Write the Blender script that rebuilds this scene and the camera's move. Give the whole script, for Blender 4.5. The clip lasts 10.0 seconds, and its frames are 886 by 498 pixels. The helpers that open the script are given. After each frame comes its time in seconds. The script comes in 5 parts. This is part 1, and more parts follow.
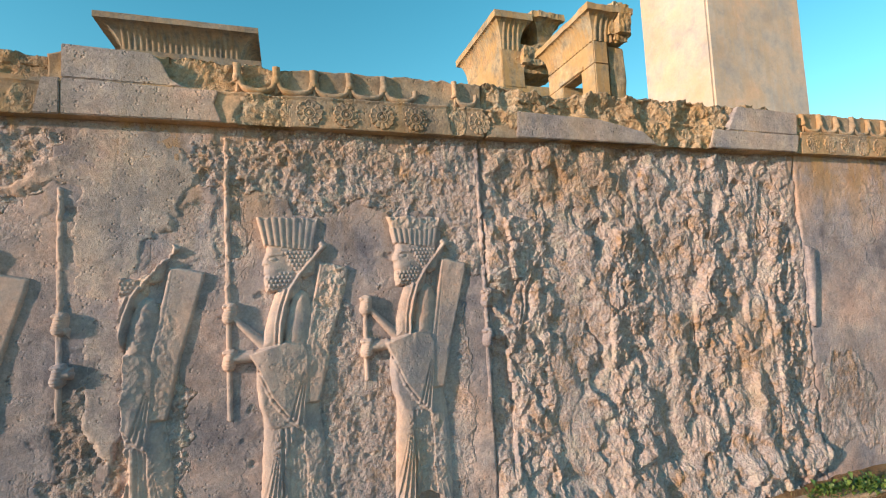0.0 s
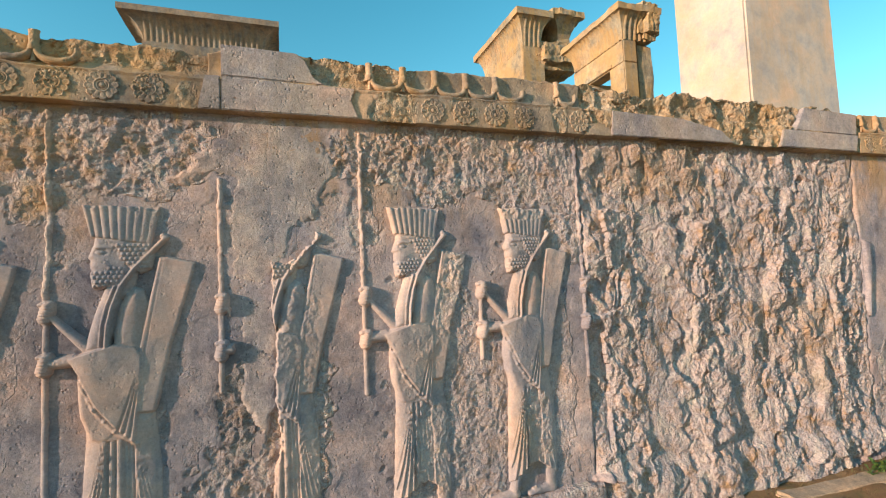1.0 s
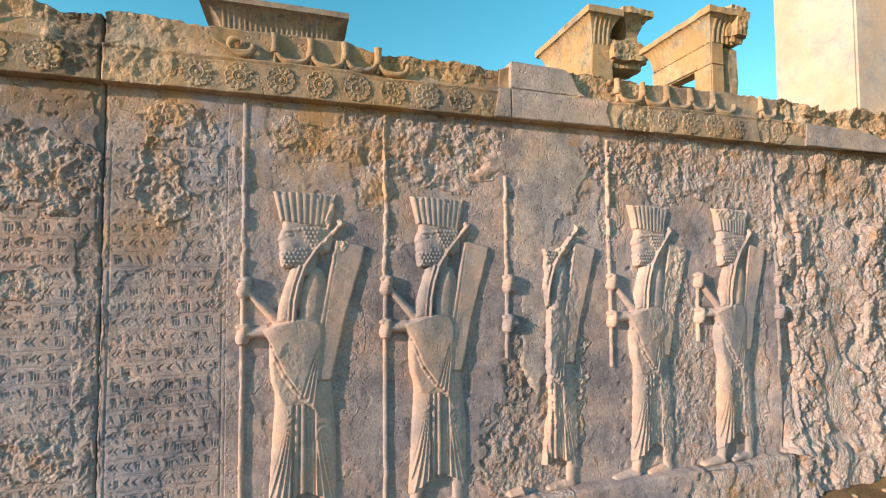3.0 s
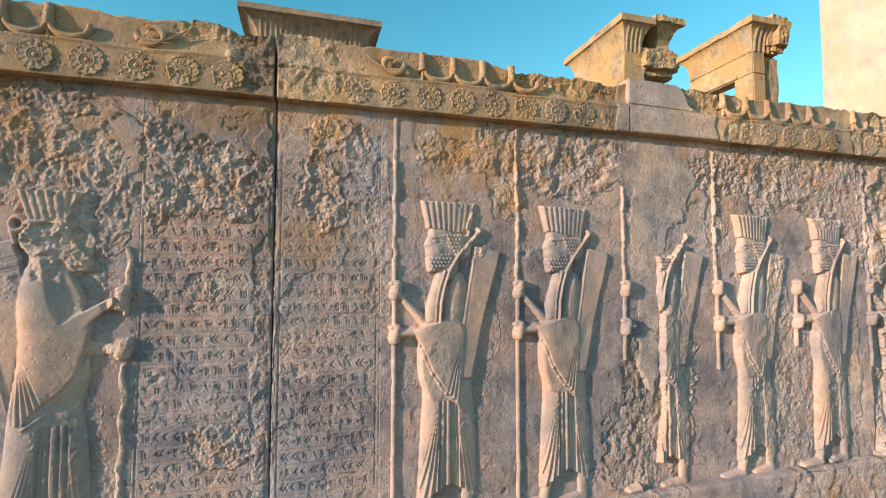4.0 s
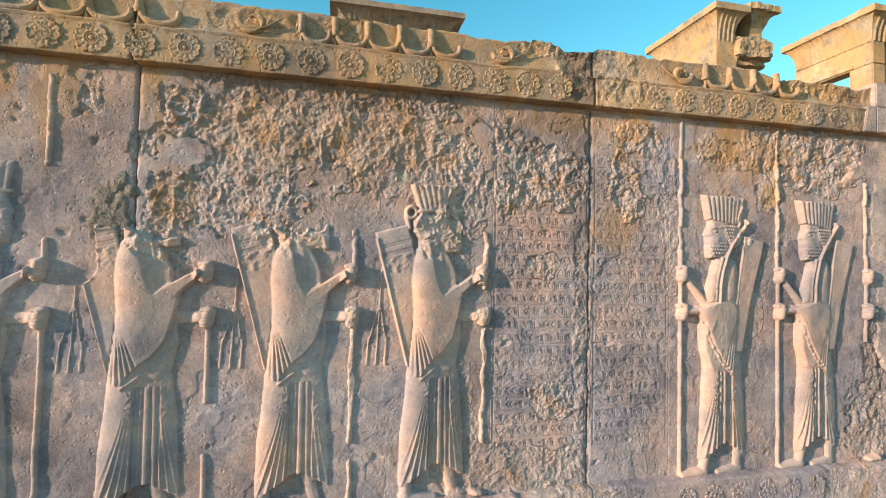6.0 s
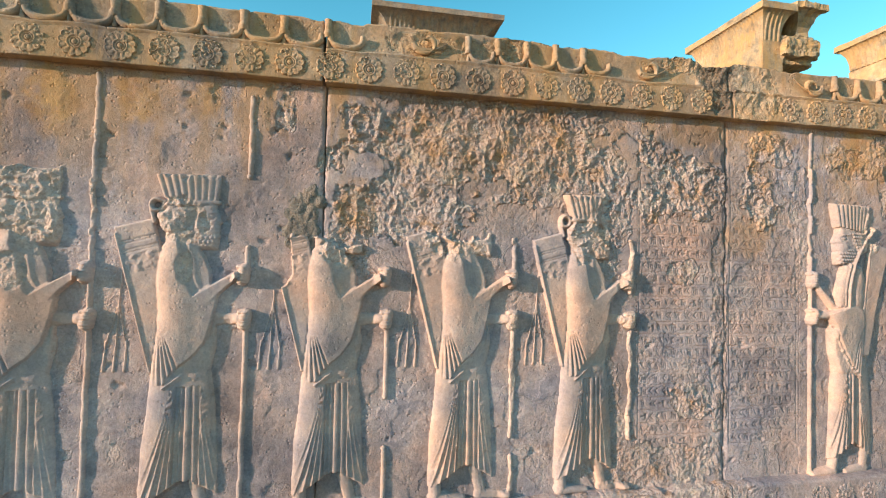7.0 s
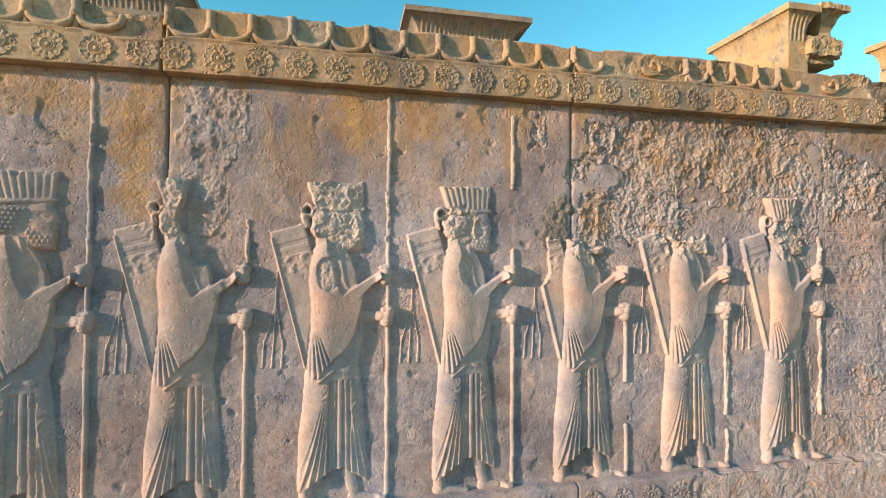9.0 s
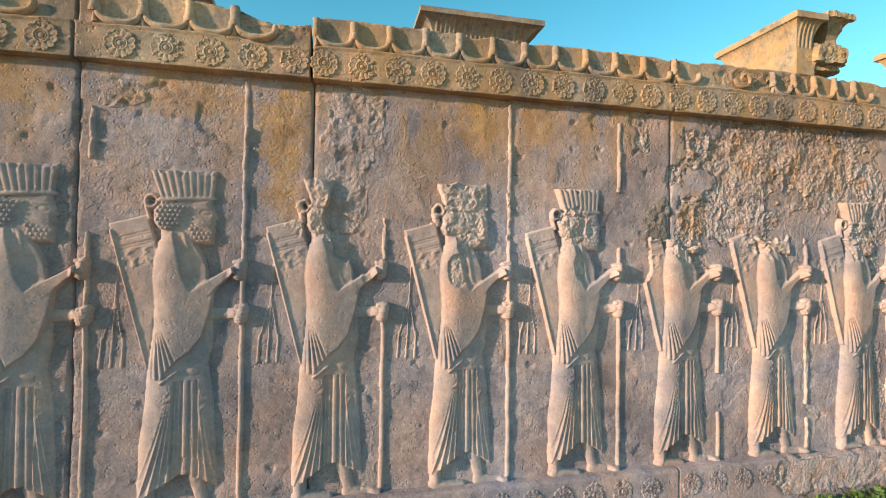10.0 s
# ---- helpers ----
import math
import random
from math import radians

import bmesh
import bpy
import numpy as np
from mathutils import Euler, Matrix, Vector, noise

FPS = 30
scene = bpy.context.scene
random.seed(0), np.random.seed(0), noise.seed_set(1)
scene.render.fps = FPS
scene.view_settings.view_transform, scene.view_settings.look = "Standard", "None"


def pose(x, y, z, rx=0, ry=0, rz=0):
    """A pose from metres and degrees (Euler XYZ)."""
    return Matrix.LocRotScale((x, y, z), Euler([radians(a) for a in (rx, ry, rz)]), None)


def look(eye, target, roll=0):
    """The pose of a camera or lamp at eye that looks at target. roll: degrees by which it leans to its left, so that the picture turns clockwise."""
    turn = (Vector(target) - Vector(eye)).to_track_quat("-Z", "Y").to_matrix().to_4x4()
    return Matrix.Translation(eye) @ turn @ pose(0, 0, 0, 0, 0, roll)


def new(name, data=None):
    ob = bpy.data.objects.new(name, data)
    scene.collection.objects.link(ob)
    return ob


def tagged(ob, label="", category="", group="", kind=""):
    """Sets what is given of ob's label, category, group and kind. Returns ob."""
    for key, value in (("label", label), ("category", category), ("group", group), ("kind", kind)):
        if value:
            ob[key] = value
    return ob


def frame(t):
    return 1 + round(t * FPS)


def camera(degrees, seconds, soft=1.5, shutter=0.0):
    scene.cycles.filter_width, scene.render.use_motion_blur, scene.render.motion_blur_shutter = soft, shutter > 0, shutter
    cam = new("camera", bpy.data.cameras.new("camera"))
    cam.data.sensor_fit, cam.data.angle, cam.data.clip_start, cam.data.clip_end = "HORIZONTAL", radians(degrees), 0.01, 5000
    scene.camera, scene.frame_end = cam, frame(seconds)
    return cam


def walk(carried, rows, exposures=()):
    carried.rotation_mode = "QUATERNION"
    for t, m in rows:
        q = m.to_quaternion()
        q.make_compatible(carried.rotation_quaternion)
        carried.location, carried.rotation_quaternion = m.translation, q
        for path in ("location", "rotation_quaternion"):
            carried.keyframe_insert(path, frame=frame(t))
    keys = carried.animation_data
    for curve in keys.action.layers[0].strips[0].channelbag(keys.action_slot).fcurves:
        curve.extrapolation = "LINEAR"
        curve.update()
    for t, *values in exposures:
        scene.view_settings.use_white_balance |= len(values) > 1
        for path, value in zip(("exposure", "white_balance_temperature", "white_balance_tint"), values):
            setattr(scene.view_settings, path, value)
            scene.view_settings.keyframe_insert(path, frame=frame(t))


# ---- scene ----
cam = camera(85.9, 10.0, 1.1)
METRES, EYE, TILT, LEAN, TURN = 8.0, 1.5, 0.0, 0.0, -18.3
ROWS = [
    (0.0, 0.0, 0.0, 0.0, 0.22, 4.3, 2.96),
    (0.5, -0.0423, -0.0103, -0.0009, -0.25, 3.89, 3.12),
    (1.0, -0.0902, -0.0262, -0.0022, -0.31, 3.65, 2.5),
    (1.5, -0.1366, -0.0454, -0.0053, -0.21, 3.12, 2.6),
    (2.0, -0.1869, -0.059, -0.0073, 0.18, 2.79, 2.06),
    (2.5, -0.2324, -0.0712, -0.0027, 0.68, 2.32, 0.89),
    (4.0, -0.3705, -0.1057, -0.0007, 2.12, 3.09, -0.09),
    (4.5, -0.416, -0.1252, -0.005, 3.35, 2.87, -0.28),
    (5.0, -0.4676, -0.1452, -0.0063, 4.9, 2.16, -0.54),
    (5.5, -0.5185, -0.1569, -0.0075, 5.58, 1.82, -0.87),
    (7.0, -0.6702, -0.208, -0.0038, 7.76, 1.48, -1.36),
    (7.5, -0.7137, -0.2276, -0.0029, 9.01, 1.68, -1.27),
    (8.0, -0.76, -0.2468, -0.0037, 8.19, 1.45, -0.59),
    (8.5, -0.8052, -0.2567, -0.0051, 6.97, 1.43, -0.24),
    (9.0, -0.8538, -0.2737, -0.0051, 6.71, 1.32, -0.26),
    (9.5, -0.899, -0.2941, -0.008, 6.29, 1.08, -0.23),
    (10.0, -0.9477, -0.307, -0.0073, 5.58, 1.24, -0.67),
]
walk(cam, [(t, pose(0, 0, EYE, TILT, LEAN, TURN) @ pose(METRES * x, METRES * y, METRES * z, 90 + pitch, roll, yaw)) for t, x, y, z, yaw, pitch, roll in ROWS],
     exposures=((0.0, 0.58), (1.5, 0.62), (2.4, 0.75), (4.0, 0.64), (4.5, 0.68), (5.0, 0.76), (5.6, 0.82), (7.5, 0.82), (9.0, 0.78), (10.0, 0.70)))

# ---- world, sun, exposure ----
SUN_FROM = Vector((-3.0, -0.87, 0.69)).normalized()
world = bpy.data.worlds.new("sky")
scene.world = world
world.use_nodes = True
wn, wl = world.node_tree.nodes, world.node_tree.links
sky = wn.new("ShaderNodeTexSky")
sky.sky_type, sky.sun_disc = "NISHITA", False
sky.sun_elevation = math.asin(SUN_FROM.z)
sky.sun_rotation = math.atan2(SUN_FROM.x, SUN_FROM.y)
sky.air_density, sky.dust_density, sky.ozone_density = 1.0, 0.0, 1.2
hue = wn.new("ShaderNodeHueSaturation")
hue.inputs["Hue"].default_value, hue.inputs["Saturation"].default_value, hue.inputs["Value"].default_value = 0.467, 1.40, 1.16
wl.new(sky.outputs[0], hue.inputs["Color"])
wl.new(hue.outputs[0], wn["Background"].inputs[0])
wn["Background"].inputs[1].default_value = 0.15
sun = new("sun", bpy.data.lights.new("sun", "SUN"))
sun.data.energy, sun.data.angle, sun.data.color = 5.0, radians(1.5), (1.0, 0.735, 0.505)
sun.matrix_world = look(SUN_FROM * 30, (0, 0, 0))


# ---- numeric helpers ----
def sstep(a, b, x):
    t = np.clip((x - a) / (b - a), 0, 1)
    return t * t * (3 - 2 * t)


def rand2(i, j, seed):
    n = (i.astype(np.int64) * 374761393 + j.astype(np.int64) * 668265263 + seed * 982451653) & 0x7FFFFFFF
    n = ((n ^ (n >> 13)) * 1274126177) & 0x7FFFFFFF
    n = ((n ^ (n >> 16)) * 60493) & 0x7FFFFFFF
    return ((n ^ (n >> 11)) & 0xFFFFF) / float(0xFFFFF)


def vnoise(x, y, seed=0):
    i, j = np.floor(x), np.floor(y)
    fx, fy = x - i, y - j
    fx, fy = fx * fx * fx * (fx * (fx * 6 - 15) + 10), fy * fy * fy * (fy * (fy * 6 - 15) + 10)
    a, b = rand2(i, j, seed), rand2(i + 1, j, seed)
    c, d = rand2(i, j + 1, seed), rand2(i + 1, j + 1, seed)
    return ((a + (b - a) * fx) * (1 - fy) + (c + (d - c) * fx) * fy) * 2 - 1


def fbm(x, y, octaves=4, seed=0, gain=0.5):
    total, amp = 0.0, 1.0
    for k in range(octaves):
        total = total + amp * vnoise(x * 2 ** k + 17.3 * k, y * 2 ** k - 9.1 * k, seed + k)
        amp *= gain
    return total


def facets(x, y, seed=0):
    """Broken-stone facets: each cell a tilted plane at its own height, about -1 to 1."""
    i0, j0 = np.floor(x), np.floor(y)
    total, weight = np.zeros(np.shape(x)), np.full(np.shape(x), 1e-9)
    for di in (-1, 0, 1):
        for dj in (-1, 0, 1):
            i, j = i0 + di, j0 + dj
            dx, dy = x - i - rand2(i, j, seed), y - j - rand2(i, j, seed + 1)
            h = (rand2(i, j, seed + 2) * 2 - 1) * 0.55 + dx * (rand2(i, j, seed + 3) * 2 - 1) * 1.5 + dy * (rand2(i, j, seed + 4) * 2 - 1) * 1.5
            w = np.exp(-56 * (dx * dx + dy * dy))
            total, weight = total + w * h, weight + w
    return total / weight


def jagged(x, y, seed=0, octaves=5, gain=0.6):
    """Splintered stone: sharp crests of several sizes on a bent grid, about -1 to 1."""
    wx = x + 0.45 * fbm(x * 0.9, y * 0.9, 3, seed + 20)
    wy = y + 0.45 * fbm(x * 0.9 + 40, y * 0.9, 3, seed + 21)
    total, amp, size, hold = 0.0, 1.0, 0.0, 1.0
    for k in range(octaves):
        crest = 1 - np.abs(vnoise(wx * 2 ** k + 13.7 * k, wy * 2 ** k - 5.3 * k, seed + k)) * 2.0
        total, size = total + amp * crest * hold, size + amp
        hold, amp = np.clip(0.55 + 0.5 * crest, 0.25, 1), amp * gain
    return 1.25 * total / size


def seg(x, y, a, b):
    """Distance to the segment a-b, and the share along it."""
    ax, ay, bx, by = a[0], a[1], b[0], b[1]
    l2 = (bx - ax) ** 2 + (by - ay) ** 2
    t = np.clip(((x - ax) * (bx - ax) + (y - ay) * (by - ay)) / l2, 0, 1)
    return np.hypot(x - ax - t * (bx - ax), y - ay - t * (by - ay)), t


def poly(x, y, pts):
    """Signed distance to a polygon, positive inside."""
    d, inside = np.full(np.shape(x), 9.0), np.zeros(np.shape(x), bool)
    for (ax, ay), (bx, by) in zip(pts, pts[1:] + pts[:1]):
        d = np.minimum(d, seg(x, y, (ax, ay), (bx, by))[0])
        cross = (ay > y) != (by > y)
        inside ^= cross & (x < (bx - ax) * (y - ay) / (by - ay + 1e-12) + ax)
    return np.where(inside, d, -d)


def pillow(d, h, w):
    """A rounded height over a signed distance: h from w inwards, nothing outside."""
    k = 1 - np.clip(d / w, 0, 1)
    return np.where(d > 0, h * np.sqrt(np.clip(1 - k * k, 0, 1)), 0)


def rod(x, y, a, b, r0, r1, h):
    d, t = seg(x, y, a, b)
    r = r0 + (r1 - r0) * t
    return h * np.sqrt(np.clip(1 - (d / r) ** 2, 0, 1))


def spots(u, v, rows, power=2.5, warp=0.35, seed=5, edge=0.08):
    """Soft ragged patches: rows of centre, half sizes and strength."""
    total = np.zeros(np.shape(u))
    n = fbm(u * 4.5, v * 4.5, 5, seed, 0.6) * warp
    for cx, cz, rx, rz, k in rows:
        q = (np.abs((u - cx) / rx) ** power + np.abs((v - cz) / rz) ** power) ** (1 / power) + n
        total = np.maximum(total, k * sstep(1 + edge, 1 - edge, q))
    return total


# ---- materials ----
def mat(name):
    m = bpy.data.materials.new(name)
    m.use_nodes = True
    return m, m.node_tree.nodes, m.node_tree.links, m.node_tree.nodes["Principled BSDF"]


def nz(nodes, links, vec, scale, detail=6, rough=0.6):
    n = nodes.new("ShaderNodeTexNoise")
    n.inputs["Scale"].default_value, n.inputs["Detail"].default_value, n.inputs["Roughness"].default_value = scale, detail, rough
    links.new(vec, n.inputs["Vector"])
    return n.outputs["Fac"]


def ramp(nodes, links, fac, stops):
    r = nodes.new("ShaderNodeValToRGB")
    while len(r.color_ramp.elements) < len(stops):
        r.color_ramp.elements.new(0.5)
    for e, (p, c) in zip(r.color_ramp.elements, stops):
        e.position, e.color = p, (*c, 1) if len(c) == 3 else c
    links.new(fac, r.inputs[0])
    return r.outputs[0]


def mix(nodes, links, fac, a, b, kind="MIX"):
    n = nodes.new("ShaderNodeMix")
    n.data_type, n.blend_type = "RGBA", kind
    for sock, v in ((n.inputs[0], fac), (n.inputs[6], a), (n.inputs[7], b)):
        if isinstance(v, (int, float)):
            sock.default_value = v
        elif isinstance(v, tuple):
            sock.default_value = (*v, 1)
        else:
            links.new(v, sock)
    return n.outputs[2]


def calc(nodes, links, op, a, b):
    n = nodes.new("ShaderNodeMath")
    n.operation = op
    for sock, v in ((n.inputs[0], a), (n.inputs[1], b)):
        if isinstance(v, (int, float)):
            sock.default_value = v
        else:
            links.new(v, sock)
    return n.outputs[0]


def stone(name, dark, light, ochre, stain=0.6, broken=0.5, bump=0.5, lichen=0.3, mot=1.0):
    """Weathered limestone: blotches, grain, vertical ochre runs, pits, paler broken faces."""
    m, n, l, bsdf = mat(name)
    pos = n.new("ShaderNodeNewGeometry").outputs["Position"]
    grey = (0, 0, 0), (1, 1, 1)
    big = nz(n, l, pos, 1.1, 9, 0.66)
    blotch = ramp(n, l, big, [(0.30, dark), (0.5, tuple((a + b) / 2 for a, b in zip(dark, light))), (0.70, light)])
    tint = ramp(n, l, nz(n, l, pos, 2.1, 7, 0.65), [(0.35, (0.78, 0.92, 1.12)), (0.5, (1.0, 1.0, 1.0)), (0.65, (1.2, 0.98, 0.84))])
    col = mix(n, l, 0.8, blotch, tint, "MULTIPLY")
    mott = ramp(n, l, nz(n, l, pos, 13, 10, 0.75), [(0.28, (0.55, 0.55, 0.58)), (0.5, (1.0, 1.0, 1.0)), (0.72, (1.38, 1.36, 1.3))])
    col = mix(n, l, 0.85 * mot, col, mott, "MULTIPLY")
    cloud = ramp(n, l, nz(n, l, pos, 4.2, 9, 0.68), [(0.34, (0.60, 0.58, 0.58)), (0.48, (0.98, 0.98, 0.98)), (0.68, (1.22, 1.21, 1.18))])
    col = mix(n, l, 0.8 * mot, col, cloud, "MULTIPLY")
    fine = ramp(n, l, nz(n, l, pos, 70, 6, 0.75), [(0.3, (0.60, 0.60, 0.61)), (0.7, (1.36, 1.36, 1.35))])
    col = mix(n, l, 0.75 * mot, col, fine, "MULTIPLY")
    mp = n.new("ShaderNodeMapping")
    mp.inputs["Scale"].default_value = (4.5, 1.0, 0.9)
    l.new(pos, mp.inputs[0])
    runs = ramp(n, l, nz(n, l, mp.outputs[0], 1.2, 7, 0.65), [(0.47, grey[0]), (0.58, grey[1])])
    patch = ramp(n, l, nz(n, l, pos, 2.6, 6, 0.6), [(0.50, grey[0]), (0.62, grey[1])])
    sep = n.new("ShaderNodeSeparateXYZ")
    l.new(pos, sep.inputs[0])
    high = n.new("ShaderNodeMapRange")
    high.inputs[1].default_value, high.inputs[2].default_value = 1.6, 2.4
    high.inputs[3].default_value, high.inputs[4].default_value = 0.04, 1.0
    l.new(sep.outputs[2], high.inputs[0])
    fac = calc(n, l, "MULTIPLY", calc(n, l, "MAXIMUM", runs, calc(n, l, "MULTIPLY", patch, 0.7)), calc(n, l, "MULTIPLY", high.outputs[0], stain))
    col = mix(n, l, fac, col, ochre)
    att = n.new("ShaderNodeAttribute")
    att.attribute_name = "broken"
    brk = calc(n, l, "MULTIPLY", att.outputs["Fac"], broken)
    chip = ramp(n, l, nz(n, l, pos, 7, 6, 0.7), [(0.3, ochre), (0.5, light), (0.72, (0.54, 0.49, 0.43))])
    col = mix(n, l, brk, col, chip)
    # shade of small cavities painted into broken stone by noise, paler grains between
    cavity_shade = ramp(n, l, nz(n, l, pos, 44, 7, 0.8), [(0.34, (0.60, 0.57, 0.56)), (0.48, (1.06, 1.05, 1.03)), (0.64, (1.42, 1.38, 1.32))])
    col = mix(n, l, calc(n, l, "MULTIPLY", att.outputs["Fac"], 0.8), col, cavity_shade, "MULTIPLY")
    spots_ = ramp(n, l, nz(n, l, pos, 5.5, 9, 0.75), [(0.6, grey[0]), (0.72, grey[1])])
    col = mix(n, l, calc(n, l, "MULTIPLY", spots_, lichen), col, (0.12, 0.115, 0.12))
    pale = ramp(n, l, nz(n, l, pos, 33, 5, 0.7), [(0.64, grey[0]), (0.74, grey[1])])
    col = mix(n, l, calc(n, l, "MULTIPLY", pale, 0.35), col, (0.55, 0.52, 0.48))
    rust, stain_shade = n.new("ShaderNodeAttribute"), n.new("ShaderNodeAttribute")
    rust.attribute_name, stain_shade.attribute_name = "rust", "stain_shade"
    uneven = ramp(n, l, nz(n, l, pos, 16, 8, 0.75), [(0.32, grey[0]), (0.56, grey[1])])
    tone = ramp(n, l, nz(n, l, pos, 6, 6, 0.7), [(0.35, (0.30, 0.15, 0.055)), (0.65, (0.52, 0.31, 0.13))])
    col = mix(n, l, calc(n, l, "MULTIPLY", rust.outputs["Fac"], calc(n, l, "ADD", calc(n, l, "MULTIPLY", uneven, 0.6), 0.25)), col, tone)
    # this attribute darkens the stone, for stains and for shade painted as colour
    col = mix(n, l, calc(n, l, "MULTIPLY", stain_shade.outputs["Fac"], calc(n, l, "ADD", calc(n, l, "MULTIPLY", uneven, 0.45), 0.35)), col, (0.072, 0.064, 0.069))
    l.new(col, bsdf.inputs["Base Color"])
    bsdf.inputs["Roughness"].default_value = 0.88
    bsdf.inputs["Diffuse Roughness"].default_value = 0.2
    bsdf.inputs["Specular IOR Level"].default_value = 0.25
    vor = n.new("ShaderNodeTexVoronoi")
    vor.inputs["Scale"].default_value = 42
    l.new(pos, vor.inputs["Vector"])
    pits = ramp(n, l, vor.outputs["Distance"], [(0.1, grey[0]), (0.35, grey[1])])
    sparse = ramp(n, l, nz(n, l, pos, 11, 4, 0.6), [(0.46, grey[0]), (0.6, grey[1])])
    pit = calc(n, l, "MULTIPLY", calc(n, l, "SUBTRACT", 1.0, pits), sparse)
    grain = calc(n, l, "ADD", nz(n, l, pos, 42, 8, 0.72), calc(n, l, "MULTIPLY", nz(n, l, pos, 160, 4, 0.7), 0.35))
    chipv = n.new("ShaderNodeTexVoronoi")
    chipv.feature, chipv.inputs["Scale"].default_value = "F1", 48
    l.new(pos, chipv.inputs["Vector"])
    chipw = n.new("ShaderNodeTexVoronoi")
    chipw.feature, chipw.inputs["Scale"].default_value = "F1", 105
    l.new(pos, chipw.inputs["Vector"])
    shards = calc(n, l, "MULTIPLY", calc(n, l, "ADD", chipv.outputs["Distance"], calc(n, l, "MULTIPLY", chipw.outputs["Distance"], 0.5)), calc(n, l, "MULTIPLY", att.outputs["Fac"], 1.3))
    rough_ = calc(n, l, "MULTIPLY", nz(n, l, pos, 26, 8, 0.75), calc(n, l, "ADD", calc(n, l, "MULTIPLY", att.outputs["Fac"], 2.4), 0.3))
    total = calc(n, l, "ADD", calc(n, l, "SUBTRACT", calc(n, l, "MULTIPLY", grain, 0.45), calc(n, l, "MULTIPLY", pit, 0.6)), calc(n, l, "ADD", rough_, shards))
    b = n.new("ShaderNodeBump")
    b.inputs["Strength"].default_value, b.inputs["Distance"].default_value = bump, 0.012
    l.new(total, b.inputs["Height"])
    l.new(b.outputs[0], bsdf.inputs["Normal"])
    return m


M_WALL = stone("relief_limestone", (0.178, 0.149, 0.164), (0.462, 0.386, 0.398), (0.40, 0.225, 0.085), 0.68, 0.7, 0.85, 0.55, 0.9)
M_FIG = stone("carved_limestone", (0.32, 0.252, 0.242), (0.515, 0.406, 0.382), (0.46, 0.31, 0.18), 0.28, 0.45, 0.42, 0.16, 0.55)
M_CORN = stone("cornice_limestone", (0.235, 0.170, 0.128), (0.50, 0.380, 0.282), (0.42, 0.25, 0.11), 0.6, 0.5, 0.75, 0.5)
M_NEW = stone("repair_limestone", (0.30, 0.244, 0.240), (0.45, 0.372, 0.354), (0.38, 0.29, 0.20), 0.3, 0.2, 1.0, 0.15)
M_GATE = stone("gateway_limestone", (0.25, 0.19, 0.13), (0.46, 0.36, 0.25), (0.45, 0.28, 0.12), 0.7, 0.4, 0.7, 0.4)
# gateway stone darkened for fronts out of the sun, shade held in the colour
M_GATE_SHADE = stone("shaded_gate_limestone", (0.17, 0.145, 0.125), (0.34, 0.285, 0.24), (0.36, 0.25, 0.15), 0.4, 0.4, 0.7, 0.5)
M_DARK = stone("dark_limestone", (0.13, 0.12, 0.115), (0.27, 0.24, 0.225), (0.3, 0.22, 0.14), 0.2, 0.3, 1.0, 0.4)
M_PIL = stone("pillar_limestone", (0.43, 0.356, 0.315), (0.56, 0.468, 0.41), (0.48, 0.33, 0.20), 0.35, 0.2, 0.22, 0.05, 0.3)


def soil():
    m, n, l, bsdf = mat("dry_earth")
    pos = n.new("ShaderNodeNewGeometry").outputs["Position"]
    col = ramp(n, l, nz(n, l, pos, 3, 9, 0.7), [(0.3, (0.17, 0.095, 0.045)), (0.55, (0.33, 0.19, 0.09)), (0.75, (0.45, 0.31, 0.17))])
    green = ramp(n, l, nz(n, l, pos, 6, 8, 0.7), [(0.52, (0, 0, 0)), (0.64, (1, 1, 1))])
    col = mix(n, l, calc(n, l, "MULTIPLY", green, 0.5), col, (0.10, 0.115, 0.03))
    l.new(col, bsdf.inputs["Base Color"])
    bsdf.inputs["Roughness"].default_value = 0.95
    b = n.new("ShaderNodeBump")
    b.inputs["Strength"].default_value, b.inputs["Distance"].default_value = 1.0, 0.05
    l.new(nz(n, l, pos, 30, 9, 0.75), b.inputs["Height"])
    l.new(b.outputs[0], bsdf.inputs["Normal"])
    return m


def leafy(name, a, b):
    m, n, l, bsdf = mat(name)
    pos = n.new("ShaderNodeNewGeometry")
    col = ramp(n, l, pos.outputs["Random Per Island"], [(0.0, a), (1.0, b)])
    l.new(col, bsdf.inputs["Base Color"])
    bsdf.inputs["Roughness"].default_value = 0.55
    bsdf.inputs["Subsurface Weight"].default_value = 0.1
    return m


M_SOIL = soil()
M_LEAF = leafy("weed_leaves", (0.04, 0.085, 0.015), (0.13, 0.19, 0.04))
M_GRASS = leafy("dry_grass", (0.09, 0.12, 0.03), (0.30, 0.22, 0.08))


